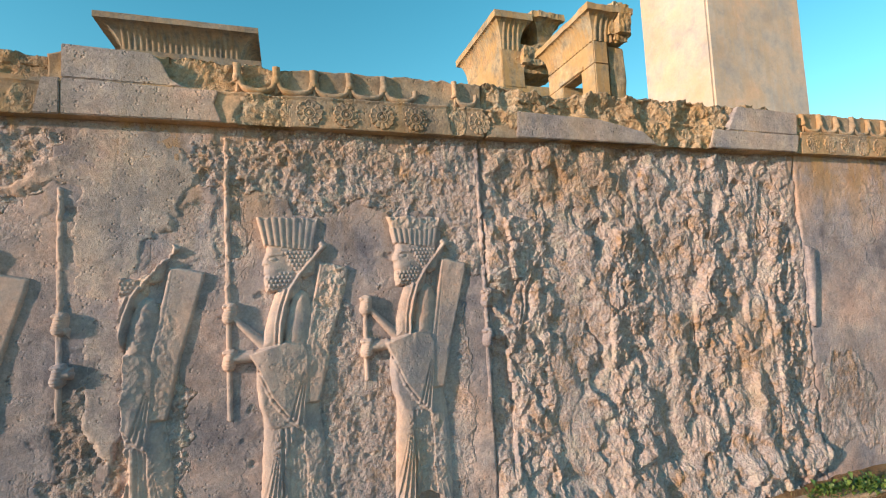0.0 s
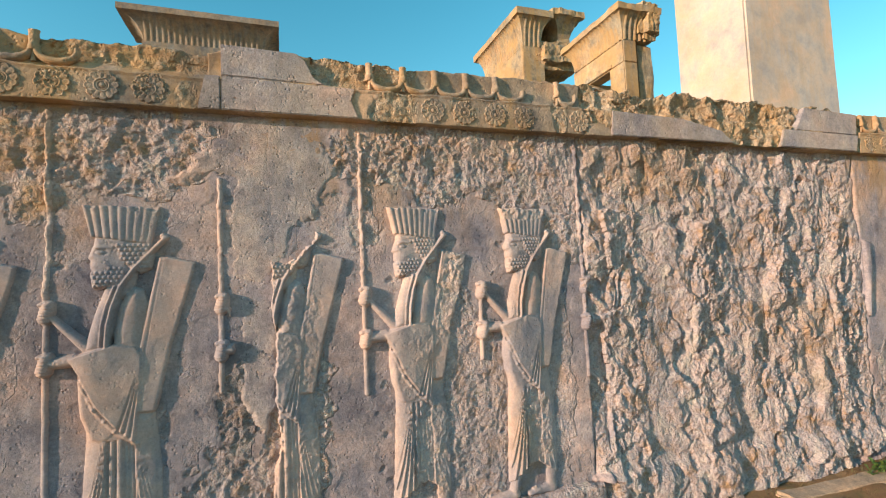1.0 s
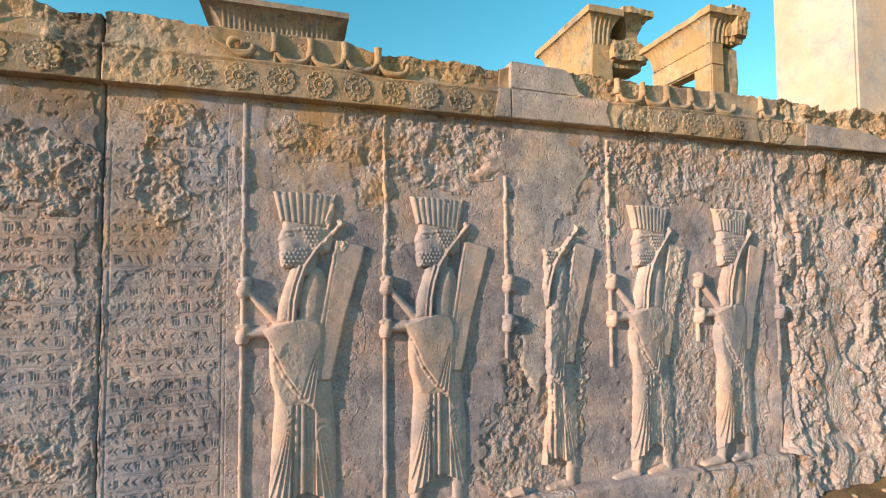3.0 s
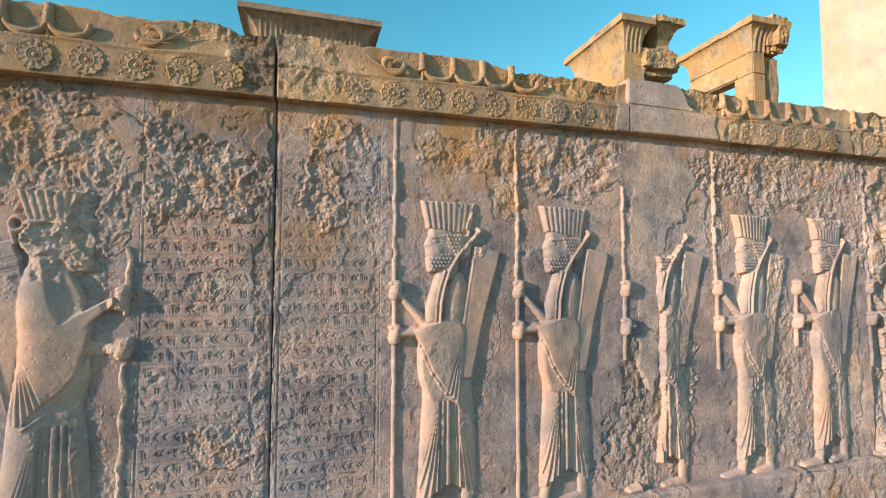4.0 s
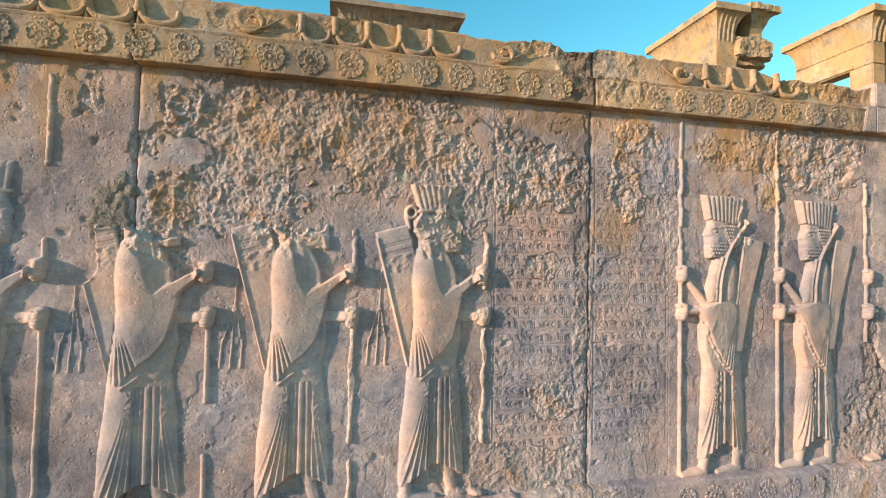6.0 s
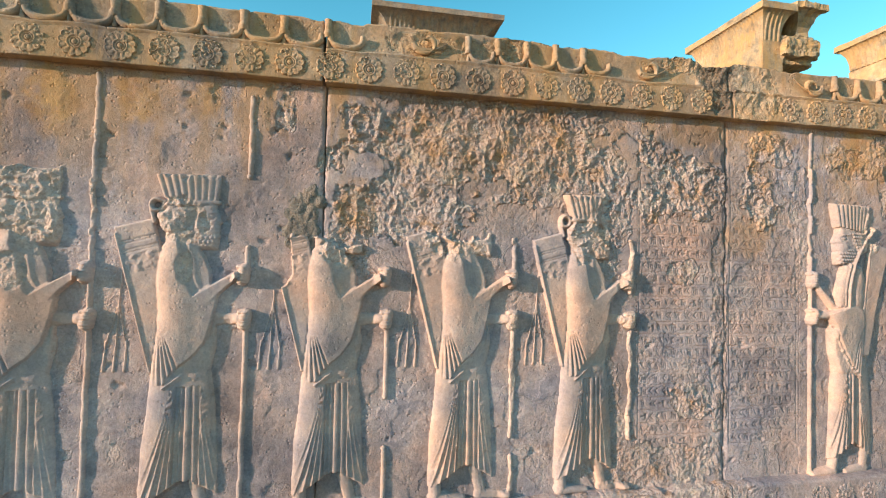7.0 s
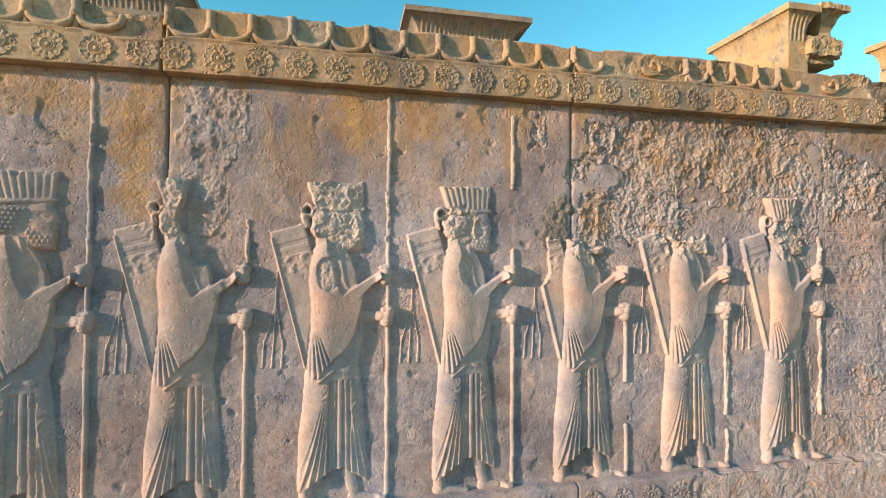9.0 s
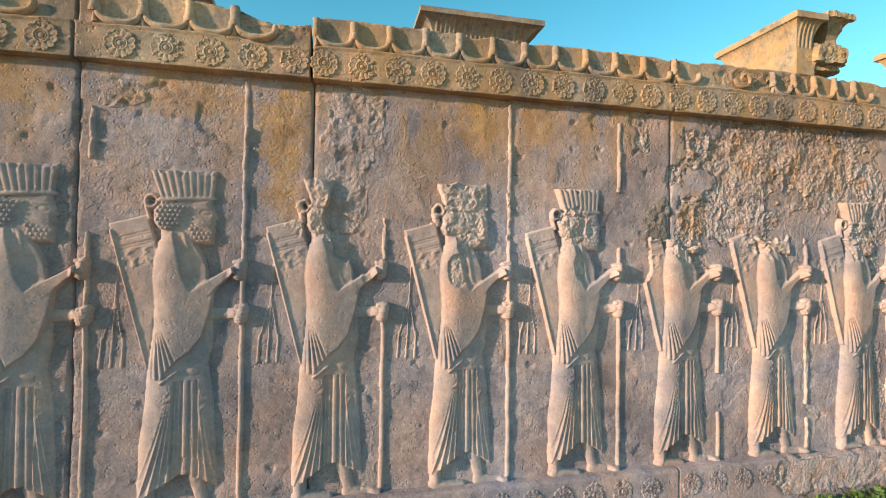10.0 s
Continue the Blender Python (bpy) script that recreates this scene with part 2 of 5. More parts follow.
# ---- mesh helpers ----
def grid_mesh(name, x, y, z, keep=None, broken=None, smooth=True, marks=()):
    """A mesh of quads over arrays of rows and columns; keep: faces to be kept."""
    rows, cols = x.shape
    idx = np.arange(rows * cols).reshape(rows, cols)
    quads = np.stack([idx[:-1, :-1], idx[:-1, 1:], idx[1:, 1:], idx[1:, :-1]], -1).reshape(-1, 4)
    co = np.stack([x, y, z], -1).reshape(-1, 3)
    att = None if broken is None else broken.reshape(-1)
    marks = [(key, value.reshape(-1)) for key, value in marks]
    if keep is not None:
        quads = quads[keep.reshape(-1)]
        used = np.unique(quads)
        remap = np.zeros(len(co), np.int64)
        remap[used] = np.arange(len(used))
        co, quads = co[used], remap[quads]
        att = None if att is None else att[used]
        marks = [(key, value[used]) for key, value in marks]
    me = bpy.data.meshes.new(name)
    me.vertices.add(len(co))
    me.vertices.foreach_set("co", co.astype(np.float32).ravel())
    me.loops.add(len(quads) * 4)
    me.loops.foreach_set("vertex_index", quads.astype(np.int32).ravel())
    me.polygons.add(len(quads))
    me.polygons.foreach_set("loop_start", np.arange(0, len(quads) * 4, 4, dtype=np.int32))
    me.polygons.foreach_set("use_smooth", np.full(len(quads), smooth))
    if att is not None:
        a = me.attributes.new("broken", "FLOAT", "POINT")
        a.data.foreach_set("value", att.astype(np.float32))
    for key, value in marks:
        me.attributes.new(key, "FLOAT", "POINT").data.foreach_set("value", value.astype(np.float32))
    me.update(calc_edges=True)
    return me


def child(name, data, material, parent, label=""):
    ob = new(name, data)
    if material and not data.materials:
        data.materials.append(material)
    ob.parent = parent
    return tagged(ob, label)


def part(name, bm, material, parent, label="", smooth=False):
    me = bpy.data.meshes.new(name)
    for f in bm.faces:
        f.smooth = smooth
    bm.to_mesh(me)
    bm.free()
    return child(name, me, material, parent, label)


def block(x0, x1, y0, y1, z0, z1, rough=0.0, cuts=0, bevel=0.02, seed=0):
    """A worn block of stone."""
    bm = bmesh.new()
    bmesh.ops.create_cube(bm, size=1, matrix=Matrix.Translation(((x0 + x1) / 2, (y0 + y1) / 2, (z0 + z1) / 2)) @ Matrix.Diagonal((x1 - x0, y1 - y0, z1 - z0, 1)))
    if bevel:
        bmesh.ops.bevel(bm, geom=bm.edges[:], offset=bevel, segments=2, affect="EDGES")
    if cuts:
        bmesh.ops.subdivide_edges(bm, edges=bm.edges[:], cuts=cuts, use_grid_fill=True)
        for v in bm.verts:
            p = v.co * 1.7 + Vector((seed, 0, 0))
            v.co += noise.noise_vector(p) * rough * 0.6 + noise.noise_vector(p * 3.1) * rough * 0.45 + noise.noise_vector(p * 8.3) * rough * 0.3
    return bm


# ---- the wall's surface ----
YW = 2.812
Z_LOW, Z_CORN = -0.40, 2.44
SEAMS = [-10.6, -9.26, -8.10, -5.79, -3.24, 1.215, 4.07, 7.2]
ROUGH_A = [(-4.85, 2.17, 0.93, 0.33, 1.0), (-5.35, 1.75, 0.42, 0.22, 1.0), (-5.64, 1.66, 0.14, 0.26, 0.9), (-7.9, 2.2, 0.17, 0.22, 0.6), (-7.93, 1.8, 0.12, 0.22, 0.5),
           (-4.05, 1.85, 0.12, 0.4, 0.6), (-3.62, 2.0, 0.25, 0.2, 0.9), (-3.38, 1.95, 0.12, 0.22, 1.0), (-3.28, 1.1, 0.06, 0.8, 0.5),
           (-3.5, 0.62, 0.14, 0.12, 0.8), (-3.75, 0.18, 0.35, 0.16, 0.7), (-3.0, 1.95, 0.13, 0.18, 0.8), (-3.55, 1.45, 0.1, 0.07, 0.7),
           (-4.1, 0.55, 0.15, 0.5, 0.5), (-9.05, 2.3, 0.1, 0.06, 0.6), (-4.45, 1.9, 0.5, 0.12, 0.7)]
ROUGH_B = [(-2.2, 2.22, 0.2, 0.12, 0.7), (-1.5, 2.2, 0.42, 0.2, 0.9), (-1.9, 2.05, 0.12, 0.2, 0.6), (-2.85, 2.25, 0.2, 0.12, 0.6),
           (-2.66, 1.75, 0.07, 0.5, 0.5), (0.45, 2.2, 0.85, 0.26, 1.0), (-0.72, 0.8, 0.22, 0.75, 0.9), (-0.9, 0.35, 0.3, 0.3, 0.8),
           (0.3, 0.75, 0.4, 0.65, 0.6), (1.0, 0.9, 0.1, 0.8, 0.5), (-0.3, 1.9, 0.1, 0.25, 0.6), (1.1, 1.9, 0.14, 0.3, 0.7), (-0.97, 0.75, 0.09, 0.4, 1.0), (0.05, 0.95, 0.16, 0.35, 0.7)]
ROUGH_C = [(2.65, 1.2, 1.5, 1.55, 1.0), (4.42, 0.45, 0.28, 0.3, 0.9), (5.2, 2.1, 0.3, 0.2, 0.4), (4.9, 0.2, 0.8, 0.25, 0.6)]
RUST = [(-2.2, 2.22, 0.40, 0.17, 0.75), (-1.86, 1.98, 0.10, 0.10, 0.8), (-7.15, 2.28, 0.10, 0.15, 0.9), (-6.75, 2.28, 0.11, 0.14, 0.9), (-6.43, 2.28, 0.10, 0.10, 0.7), (-5.6, 1.74, 0.11, 0.16, 0.55),
        (-4.9, 2.2, 0.75, 0.22, 0.45), (-8.24, 2.12, 0.14, 0.30, 1.0), (-8.75, 2.3, 0.35, 0.1, 0.7), (-2.95, 2.31, 0.26, 0.12, 0.7), (-3.5, 2.32, 0.22, 0.09, 0.6), (1.85, 2.22, 0.6, 0.2, 0.45),
        (-9.75, 2.25, 0.35, 0.16, 0.7), (0.3, 2.3, 0.6, 0.1, 0.35), (0.66, 0.35, 0.12, 0.25, 0.5), (3.2, 0.9, 0.5, 0.35, 0.35), (4.6, 2.28, 0.4, 0.14, 0.5), (-3.05, 1.65, 0.16, 0.12, 0.5)]
# dark stains and joints, plus broad patches and heads with shade painted in
STAIN_SHADE = [(-3.5, 2.28, 0.30, 0.16, 0.55), (-4.6, 2.36, 0.8, 0.07, 0.45), (-3.30, 2.0, 0.08, 0.45, 0.55), (-3.26, 1.0, 0.05, 0.9, 0.35), (-8.12, 1.5, 0.04, 0.9, 0.5), (-3.85, 0.22, 0.3, 0.12, 0.4), (-4.15, 0.5, 0.13, 0.25, 0.45),
        (4.5, 0.45, 0.22, 0.28, 0.5), (-9.25, 1.8, 0.05, 0.6, 0.5), (-5.7, 0.3, 0.2, 0.2, 0.25), (-0.85, 0.35, 0.16, 0.3, 0.3), (-1.0, 0.75, 0.12, 0.4, 0.6), (-1.25, 0.5, 0.2, 0.35, 0.4), (-9.3, 1.0, 1.5, 1.1, 0.30), (-7.9, 0.9, 0.8, 0.8, 0.15), (-8.62, 1.66, 0.16, 0.14, 0.5), (-9.38, 1.68, 0.2, 0.16, 0.5), (-1.5, 0.6, 0.7, 0.6, 0.22), (-4.3, 1.5, 0.5, 0.5, 0.2)]
PITS = random.Random(4)
HOLES = [(PITS.uniform(-9.6, 1.1), PITS.uniform(0.15, 2.4), PITS.uniform(0.006, 0.021)) for _ in range(210)]


def breakage(u, v):
    """How broken the face is, 0 to 1."""
    return np.clip(np.maximum.reduce([spots(u, v, ROUGH_A, edge=0.03), spots(u, v, ROUGH_B, edge=0.03), spots(u, v, ROUGH_C[:1], 6.0, 0.12) * (u < 4.068) * (u > 1.21), spots(u, v, ROUGH_C[1:])]), 0, 1)


def ground_height(u, v):
    """The face of the wall, in metres proud of YW, and its breakage."""
    d = breakage(u, v)
    heavy = ((u > 1.213) & (u < 4.069)) * 1.0
    h = 0.004 * fbm(u * 1.6, v * 1.6, 4, 11) + 0.0012 * fbm(u * 24, v * 24, 3, 12)
    wu = u + 0.016 * fbm(u * 7, v * 7, 3, 21)
    wv = v + 0.016 * fbm(u * 7, v * 7, 3, 22)
    chips = 0.85 * jagged(u * 9, v * 8, 33) + 0.30 * facets(wu * 15, wv * 12, 31) + 0.50 * jagged(u * 27, v * 24, 37, 3, 0.7) + 0.25 * facets(wu * 44, wv * 40, 43)
    patchy = 0.35 + 0.65 * sstep(-0.35, 0.4, fbm(u * 2.7, v * 2.7, 3, 73))
    chips = chips * (0.55 + 0.65 * patchy) + 0.35 * fbm(u * 5, v * 4, 3, 51)
    # the battered panel: worn stumps of figures, smoother hollows between them, a rough foot
    sway = u + 0.16 * fbm(u * 2.1, v * 1.9, 4, 68)
    stump = np.zeros(np.shape(u))
    for at, wide in ((1.44, 0.17), (2.22, 0.27), (2.98, 0.33), (3.70, 0.34)):
        stump = np.maximum(stump, np.exp(-((sway - at) / wide) ** 4)) * 1.0
    stump = stump * sstep(1.98, 1.75, v + 0.1 * fbm(u * 4, v * 4, 2, 69))
    lumps = (1.05 * facets(wu * 5.0, wv * 3.8, 61) + 0.62 * facets(wu * 10, wv * 7.5, 65) + 0.22 * facets(wu * 23, wv * 18, 66) + 0.20 * jagged(u * 13, v * 10, 63, 3)
             + 0.8 * fbm(u * 3.0, v * 2.0, 3, 60) + 0.10 * jagged(u * 34, v * 30, 62, 2))
    calm = sstep(0.25, 0.8, stump) * 0.55 + 0.40 + 0.25 * sstep(1.9, 2.4, u) + 0.45 * sstep(1.7, 1.95, v) + 0.4 * sstep(2.7, 3.3, u) * sstep(0.9, 1.3, v)
    foot = sstep(0.17, 0.04, v + 0.05 * fbm(u * 3.5, v * 3, 3, 64))
    uneven = 0.6 + 0.7 * fbm(u * 3.1, v * 1.7, 3, 70)
    bold = (-0.012 + 0.024 * stump * uneven) + 0.025 * np.clip(calm + foot, 0, 1) * lumps + 0.018 * fbm(u * 2.3, v * 1.3, 3, 71) + 0.05 * foot
    h = h + d * (1 - heavy) * (-0.013 + 0.015 * chips) + d * heavy * bold
    flake = fbm(u * 2.3, v * 2.3, 5, 91)
    peel = sstep(0.20, 0.215, flake) * (1 - d)
    scale = (np.exp(-((flake + 0.42) / 0.012) ** 2) + sstep(0.30, 0.315, fbm(u * 5 + 3, v * 5, 5, 95))) * (1 - d)
    high = 0.55 + 0.8 * sstep(1.85, 2.15, v)
    h = h - 0.006 * high * peel - 0.003 * scale
    return h, np.clip(d + 0.25 * peel, 0, 1)


def add_holes(u, v, h):
    du, dv = u[0, 1] - u[0, 0], v[1, 0] - v[0, 0]
    for cx, cz, r in HOLES:
        if u[0, 0] - 0.05 < cx < u[0, -1] + 0.05:
            a, b = int((cx - r * 2 - u[0, 0]) / du), int((cx + r * 2 - u[0, 0]) / du) + 2
            c, e = int((cz - r * 2 - v[0, 0]) / dv), int((cz + r * 2 - v[0, 0]) / dv) + 2
            s = np.s_[max(c, 0):max(e, 0), max(a, 0):max(b, 0)]
            q = np.hypot((u[s] - cx) / 1.3, v[s] - cz) / r + 0.55 * vnoise(u[s] * 55, v[s] * 55, 3)
            h[s] -= np.minimum(r * 0.6, 0.010) * sstep(1.2, 0.5, q)
    return h


def wedges(u, v, h, d, x0, x1):
    """Rows of small incised strokes between ruled lines; the signs are plain bars."""
    rng = random.Random(int(x0 * 100))
    du, dv = u[0, 1] - u[0, 0], v[1, 0] - v[0, 0]
    cut = np.zeros_like(h)
    pitch = 0.0785

    def stroke(a, b, r0, r1, deep):
        lo_x, hi_x, lo_z, hi_z = min(a[0], b[0]) - 0.01, max(a[0], b[0]) + 0.01, min(a[1], b[1]) - 0.01, max(a[1], b[1]) + 0.01
        s = np.s_[max(int((lo_z - v[0, 0]) / dv), 0):int((hi_z - v[0, 0]) / dv) + 2, max(int((lo_x - u[0, 0]) / du), 0):int((hi_x - u[0, 0]) / du) + 2]
        if cut[s].size:
            q, t = seg(u[s], v[s], a, b)
            cut[s] = np.maximum(cut[s], 1.1 * deep * sstep(1.25, 0.35, q / (0.82 * (r0 + (r1 - r0) * t))))

    for k in range(24):
        z = 0.335 + k * pitch
        stroke((x0, z), (x1, z), 0.0035, 0.0035, 0.004)
        if k == 23:
            break
        x, top, low = x0 + 0.025, z + 0.062, z + 0.02
        while x < x1 - 0.04:
            kind = rng.random()
            if kind < 0.34:
                n = rng.choice((2, 3, 3))
                stroke((x, top - 0.004), (x + 0.011 * n, top - 0.004), 0.006, 0.003, 0.006)
                for i in range(n):
                    stroke((x + 0.006 + 0.012 * i, top - 0.014), (x + 0.006 + 0.012 * i, low), 0.0055, 0.002, 0.007)
                x += 0.012 * n + rng.uniform(0.02, 0.04)
            elif kind < 0.62:
                for i in range(rng.choice((1, 2, 2))):
                    mid = (top + low) / 2
                    stroke((x, mid), (x + 0.018, mid + 0.018), 0.006, 0.002, 0.007)
                    stroke((x, mid), (x + 0.018, mid - 0.016), 0.006, 0.002, 0.007)
                    x += 0.018
                x += rng.uniform(0.014, 0.032)
            elif kind < 0.8:
                stroke((x, (top + low) / 2), (x + 0.018, (top + low) / 2), 0.006, 0.002, 0.007)
                stroke((x + 0.024, top - 0.008), (x + 0.024, low), 0.006, 0.002, 0.007)
                stroke((x + 0.034, top - 0.008), (x + 0.034, low), 0.006, 0.002, 0.007)
                x += rng.uniform(0.056, 0.07)
            else:
                stroke((x, top - 0.008), (x + 0.014, low + 0.006), 0.006, 0.002, 0.007)
                x += rng.uniform(0.034, 0.048)
    stroke((x0, 0.335), (x0, 2.15), 0.004, 0.004, 0.004)
    stroke((x1, 0.335), (x1, 2.15), 0.004, 0.004, 0.004)
    return h - cut * (1 - np.clip(d * 1.3, 0, 1))


wall = tagged(new("wall_front"), "weathered grey limestone terrace wall carved with a procession in low relief", "wall", kind="structure")


def slab(x0, x1, step, material=M_WALL, script=None, joints=(1, 1)):
    u, v = np.meshgrid(np.linspace(x0 + 0.003 * joints[0], x1 - 0.003 * joints[1], int((x1 - x0) / step)), np.linspace(Z_LOW, Z_CORN + 0.03, int((Z_CORN + 0.03 - Z_LOW) / step)))
    h, d = ground_height(u, v)
    h = add_holes(u, v, h)
    if script:
        h = wedges(u, v, h, d, *script)
    edge = np.minimum(u - x0 + 9 * (1 - joints[0]), x1 - u + 9 * (1 - joints[1]))
    chip = 0.012 * np.clip(1 - edge / (0.014 + 0.012 * vnoise(u * 8, v * 14, 77)), 0, 1)
    y = np.pad(YW - h + chip, 1, mode="edge")
    y[0], y[-1], y[:, 0], y[:, -1] = YW + 0.2, YW + 0.2, YW + 0.2, YW + 0.2
    return child("stone_slab", grid_mesh("stone_slab", np.pad(u, 1, mode="edge"), y, np.pad(v, 1, mode="edge"), None, np.pad(d, 1, mode="edge"),
                                         marks=[("rust", np.pad(spots(u, v, RUST, 2.0, 0.45, 63, 0.3), 1, mode="edge")), ("stain_shade", np.pad(spots(u, v, STAIN_SHADE, 2.0, 0.4, 65, 0.4), 1, mode="edge"))]), material, wall,
                 "grey limestone slab covered with rows of incised strokes" if script else "")


slab(-10.6, -9.26, 0.011)
slab(-9.26, -8.10, 0.009)
slab(-8.10, -5.79, 0.009)
slab(-5.79, -3.87, 0.0056, joints=(1, 0))
slab(-3.87, -3.24, 0.0042, script=(-3.855, -3.262), joints=(0, 1))
slab(-3.24, -2.67, 0.0042, script=(-3.205, -2.69), joints=(1, 0))
slab(-2.67, 1.215, 0.0075, joints=(0, 1))
slab(1.215, 4.07, 0.0075)
slab(4.07, 7.2, 0.012)
core = block(-24.0, 16.0, YW + 0.12, 40.0, -0.6, 2.62, 0, 0, 0)
part("core", core, M_CORN, wall, "earth and stone fill of the raised terrace")


# ---- relief figures ----
def beads(s, z, pitch):
    """Round beads in staggered rows, 0 to 1."""
    row = np.floor(z / pitch)
    a = (s / pitch + 0.5 * (row % 2)) % 1.0 - 0.5
    c = (z / pitch) % 1.0 - 0.5
    return np.sqrt(np.clip(1 - (a * a + c * c) / 0.23, 0, 1))


def staff_height(s, z, pieces, wob):
    h = np.zeros(np.shape(s))
    for a, b in pieces:
        h = np.maximum(h, rod(s + wob, z, (0, a), (0, b), 0.0155, 0.014, 0.018))
        h = np.where((z > a) & (z < b) & (z > 1.5), h * (0.55 + 0.45 * sstep(-0.35, 0.05, fbm(z * 17, s * 12, 3, 6))), h)
    return h


def fist(s, z, cx, cz, h):
    """A clenched hand: four fingers across, a thumb above."""
    q = rod(s, z, (cx - 0.004, cz - 0.026), (cx + 0.006, cz + 0.026), 0.036, 0.033, h)
    finger = ((z - cz + 0.036) / 0.0165) % 1.0 - 0.5
    q = q - np.where(q > 0.012, 0.012 * sstep(0.28, 0.5, np.abs(finger)), 0)
    return np.maximum(q, rod(s, z, (cx - 0.025, cz + 0.038), (cx + 0.02, cz + 0.046), 0.013, 0.011, h * 0.75))


def barrel(t, top=0.42):
    """The swell of a rounded body over a share t of its width."""
    return np.sqrt(np.clip(1 - ((t - top) / 0.72) ** 2, 0.12, 1))


def crown_height(s, z, crown, fine, seed=0):
    """A tall fluted crown, swelling like a drum, its rim nicked. crown: top two corners, then the lower two, on the way round."""
    d = poly(s, z, crown)
    (x0, z0), (x1, z1), (x2, z2), (x3, z3) = crown
    up = np.clip((z - (z2 + z3) / 2) / ((z0 + z1 - z2 - z3) / 2), -0.1, 1.1)
    left, right = x3 + (x0 - x3) * up, x2 + (x1 - x2) * up
    t = np.clip((s - left) / (right - left), 0, 1)
    f = (t * 9.0) % 1.0 - 0.5
    flute = np.sqrt(np.clip(1 - (f / 0.5) ** 2, 0, 1))
    h = 0.062 * barrel(t) * sstep(0.0, 0.010, d) + 0.004
    h = h - 0.017 * fine * (1 - flute) * sstep(0.0, 0.06, up)
    nick = sstep(0.93, 1.0, up + 0.16 * fbm(s * 26 + seed, z * 26, 3, 31))
    return np.where(d > 0, h * (1 - 0.45 * nick), 0)


def face_height(s, z, side, nose, brow_z, mouth_z, back, low_z, fine):
    """A face in profile: forehead, nose, lips and cheek, with a lidded eye. side: +1 looks towards +s."""
    f = lambda k: nose - side * k
    outline = [(f(0.030), brow_z + 0.055), (f(0.026), brow_z + 0.012), (f(0.016), brow_z - 0.012), (f(0.0), brow_z - 0.055), (f(0.012), brow_z - 0.066),
               (f(0.010), mouth_z + 0.010), (f(0.016), mouth_z), (f(0.010), mouth_z - 0.012), (f(0.02), low_z), (back, low_z), (back, brow_z + 0.055)]
    d = poly(s, z, outline)
    h = pillow(d, 0.062, 0.035)
    k = side * (nose - s)
    eye = ((k - 0.062) / 0.024) ** 2 + ((z - brow_z + 0.028) / 0.011) ** 2
    h = h + fine * np.where(d > 0.004, 0.008 * np.exp(-((z - brow_z + 0.003 - 0.10 * (k - 0.06) ** 2) / 0.006) ** 2) * (k > 0.02) * (k < 0.115)
                            - 0.008 * np.exp(-(eye - 1) ** 2 / 0.35) + 0.005 * sstep(1.0, 0.4, eye) + 0.010 * np.exp(-((k - 0.075) / 0.035) ** 2 - ((z - mouth_z - 0.03) / 0.03) ** 2), 0)
    return h


def curls(s, z, outline, h, fine, pitch=0.0225):
    """Hair or beard set in rows of round curls."""
    d = poly(s, z, outline)
    return np.where(d > 0, pillow(d, h, 0.03) + np.where(d > 0.004, fine * (0.015 * beads(s, z, pitch) - 0.006), 0), 0)


def thin(q, w=0.15):
    """A thin ridge in the middle of every unit step."""
    return np.exp(-((q - np.floor(q) - 0.5) / w) ** 2)


def strip(s, z, top, foot, w, h, fine):
    """A flat pressed pleat from top to foot with square edges."""
    d, t = seg(s, z, top, foot)
    return h * fine * sstep(w, w - 0.005, d) * sstep(0.0, 0.01, t)


def skirt(s, z, side, c, left, right, fine, waist):
    """The lower robe: a full rounded back, pressed pleats down the middle, folds sweeping away from them and an arched hem."""
    arch = 0.305 - 0.62 * np.clip(np.abs(s - c - side * 0.0) - 0.025, 0, 1) ** 0.95
    hem = np.maximum(arch, 0.185 + 0.25 * np.clip(0.06 - np.abs(s - c), 0, 1))
    outline = poly(s, z, left + right)
    d = np.minimum(outline, z - hem)
    h = 0.066 * np.sqrt(np.clip(1 - (1 - np.clip(outline / 0.11, 0, 1)) ** 2, 0, 1)) * sstep(0.0, 0.008, z - hem) * (outline > 0)
    drop = np.clip(waist - z, 0.0, 1)
    reach = np.abs(s - c) - 0.050 - 0.012 * drop
    away = np.clip(reach, 0, 1) / (0.034 + 0.40 * drop ** 1.5)
    fold = (thin(away * 5.0, 0.15) - 0.2) * sstep(1.0, 0.7, away) * sstep(0.0, 0.03, drop) * (reach > 0)
    h = np.where((d > 0.006) & (z < waist), h + 0.0155 * fine * fold, h)
    mid = (np.abs(s - c) < 0.058 + 0.016 * drop) & (z < waist) & (d > 0.0)
    flat = 0.050 - 0.006 * np.abs(s - c) / 0.07
    pl = np.zeros(np.shape(s))
    for k, w, up in ((-0.048, 0.007, 0.010), (-0.026, 0.007, 0.013), (0.004, 0.014, 0.022), (0.038, 0.012, 0.020)):
        pl = np.maximum(pl, strip(s, z, (c + side * k * 0.9, waist), (c + side * k * 1.18, 0.2), w, up, fine))
    return np.where(mid, flat + pl, h)


def feet(s, z, side, heel, front):
    h = rod(s, z, (heel, 0.27), (heel + side * 0.01, 0.13), 0.040, 0.033, 0.05)
    h = np.maximum(h, rod(s, z, (heel, 0.128), (heel + side * 0.17, 0.116), 0.036, 0.018, 0.05))
    h = np.maximum(h, rod(s, z, (front - side * 0.03, 0.28), (front + side * 0.01, 0.13), 0.038, 0.03, 0.048))
    return np.maximum(h, rod(s, z, (front, 0.128), (front + side * 0.17, 0.116), 0.036, 0.018, 0.05))


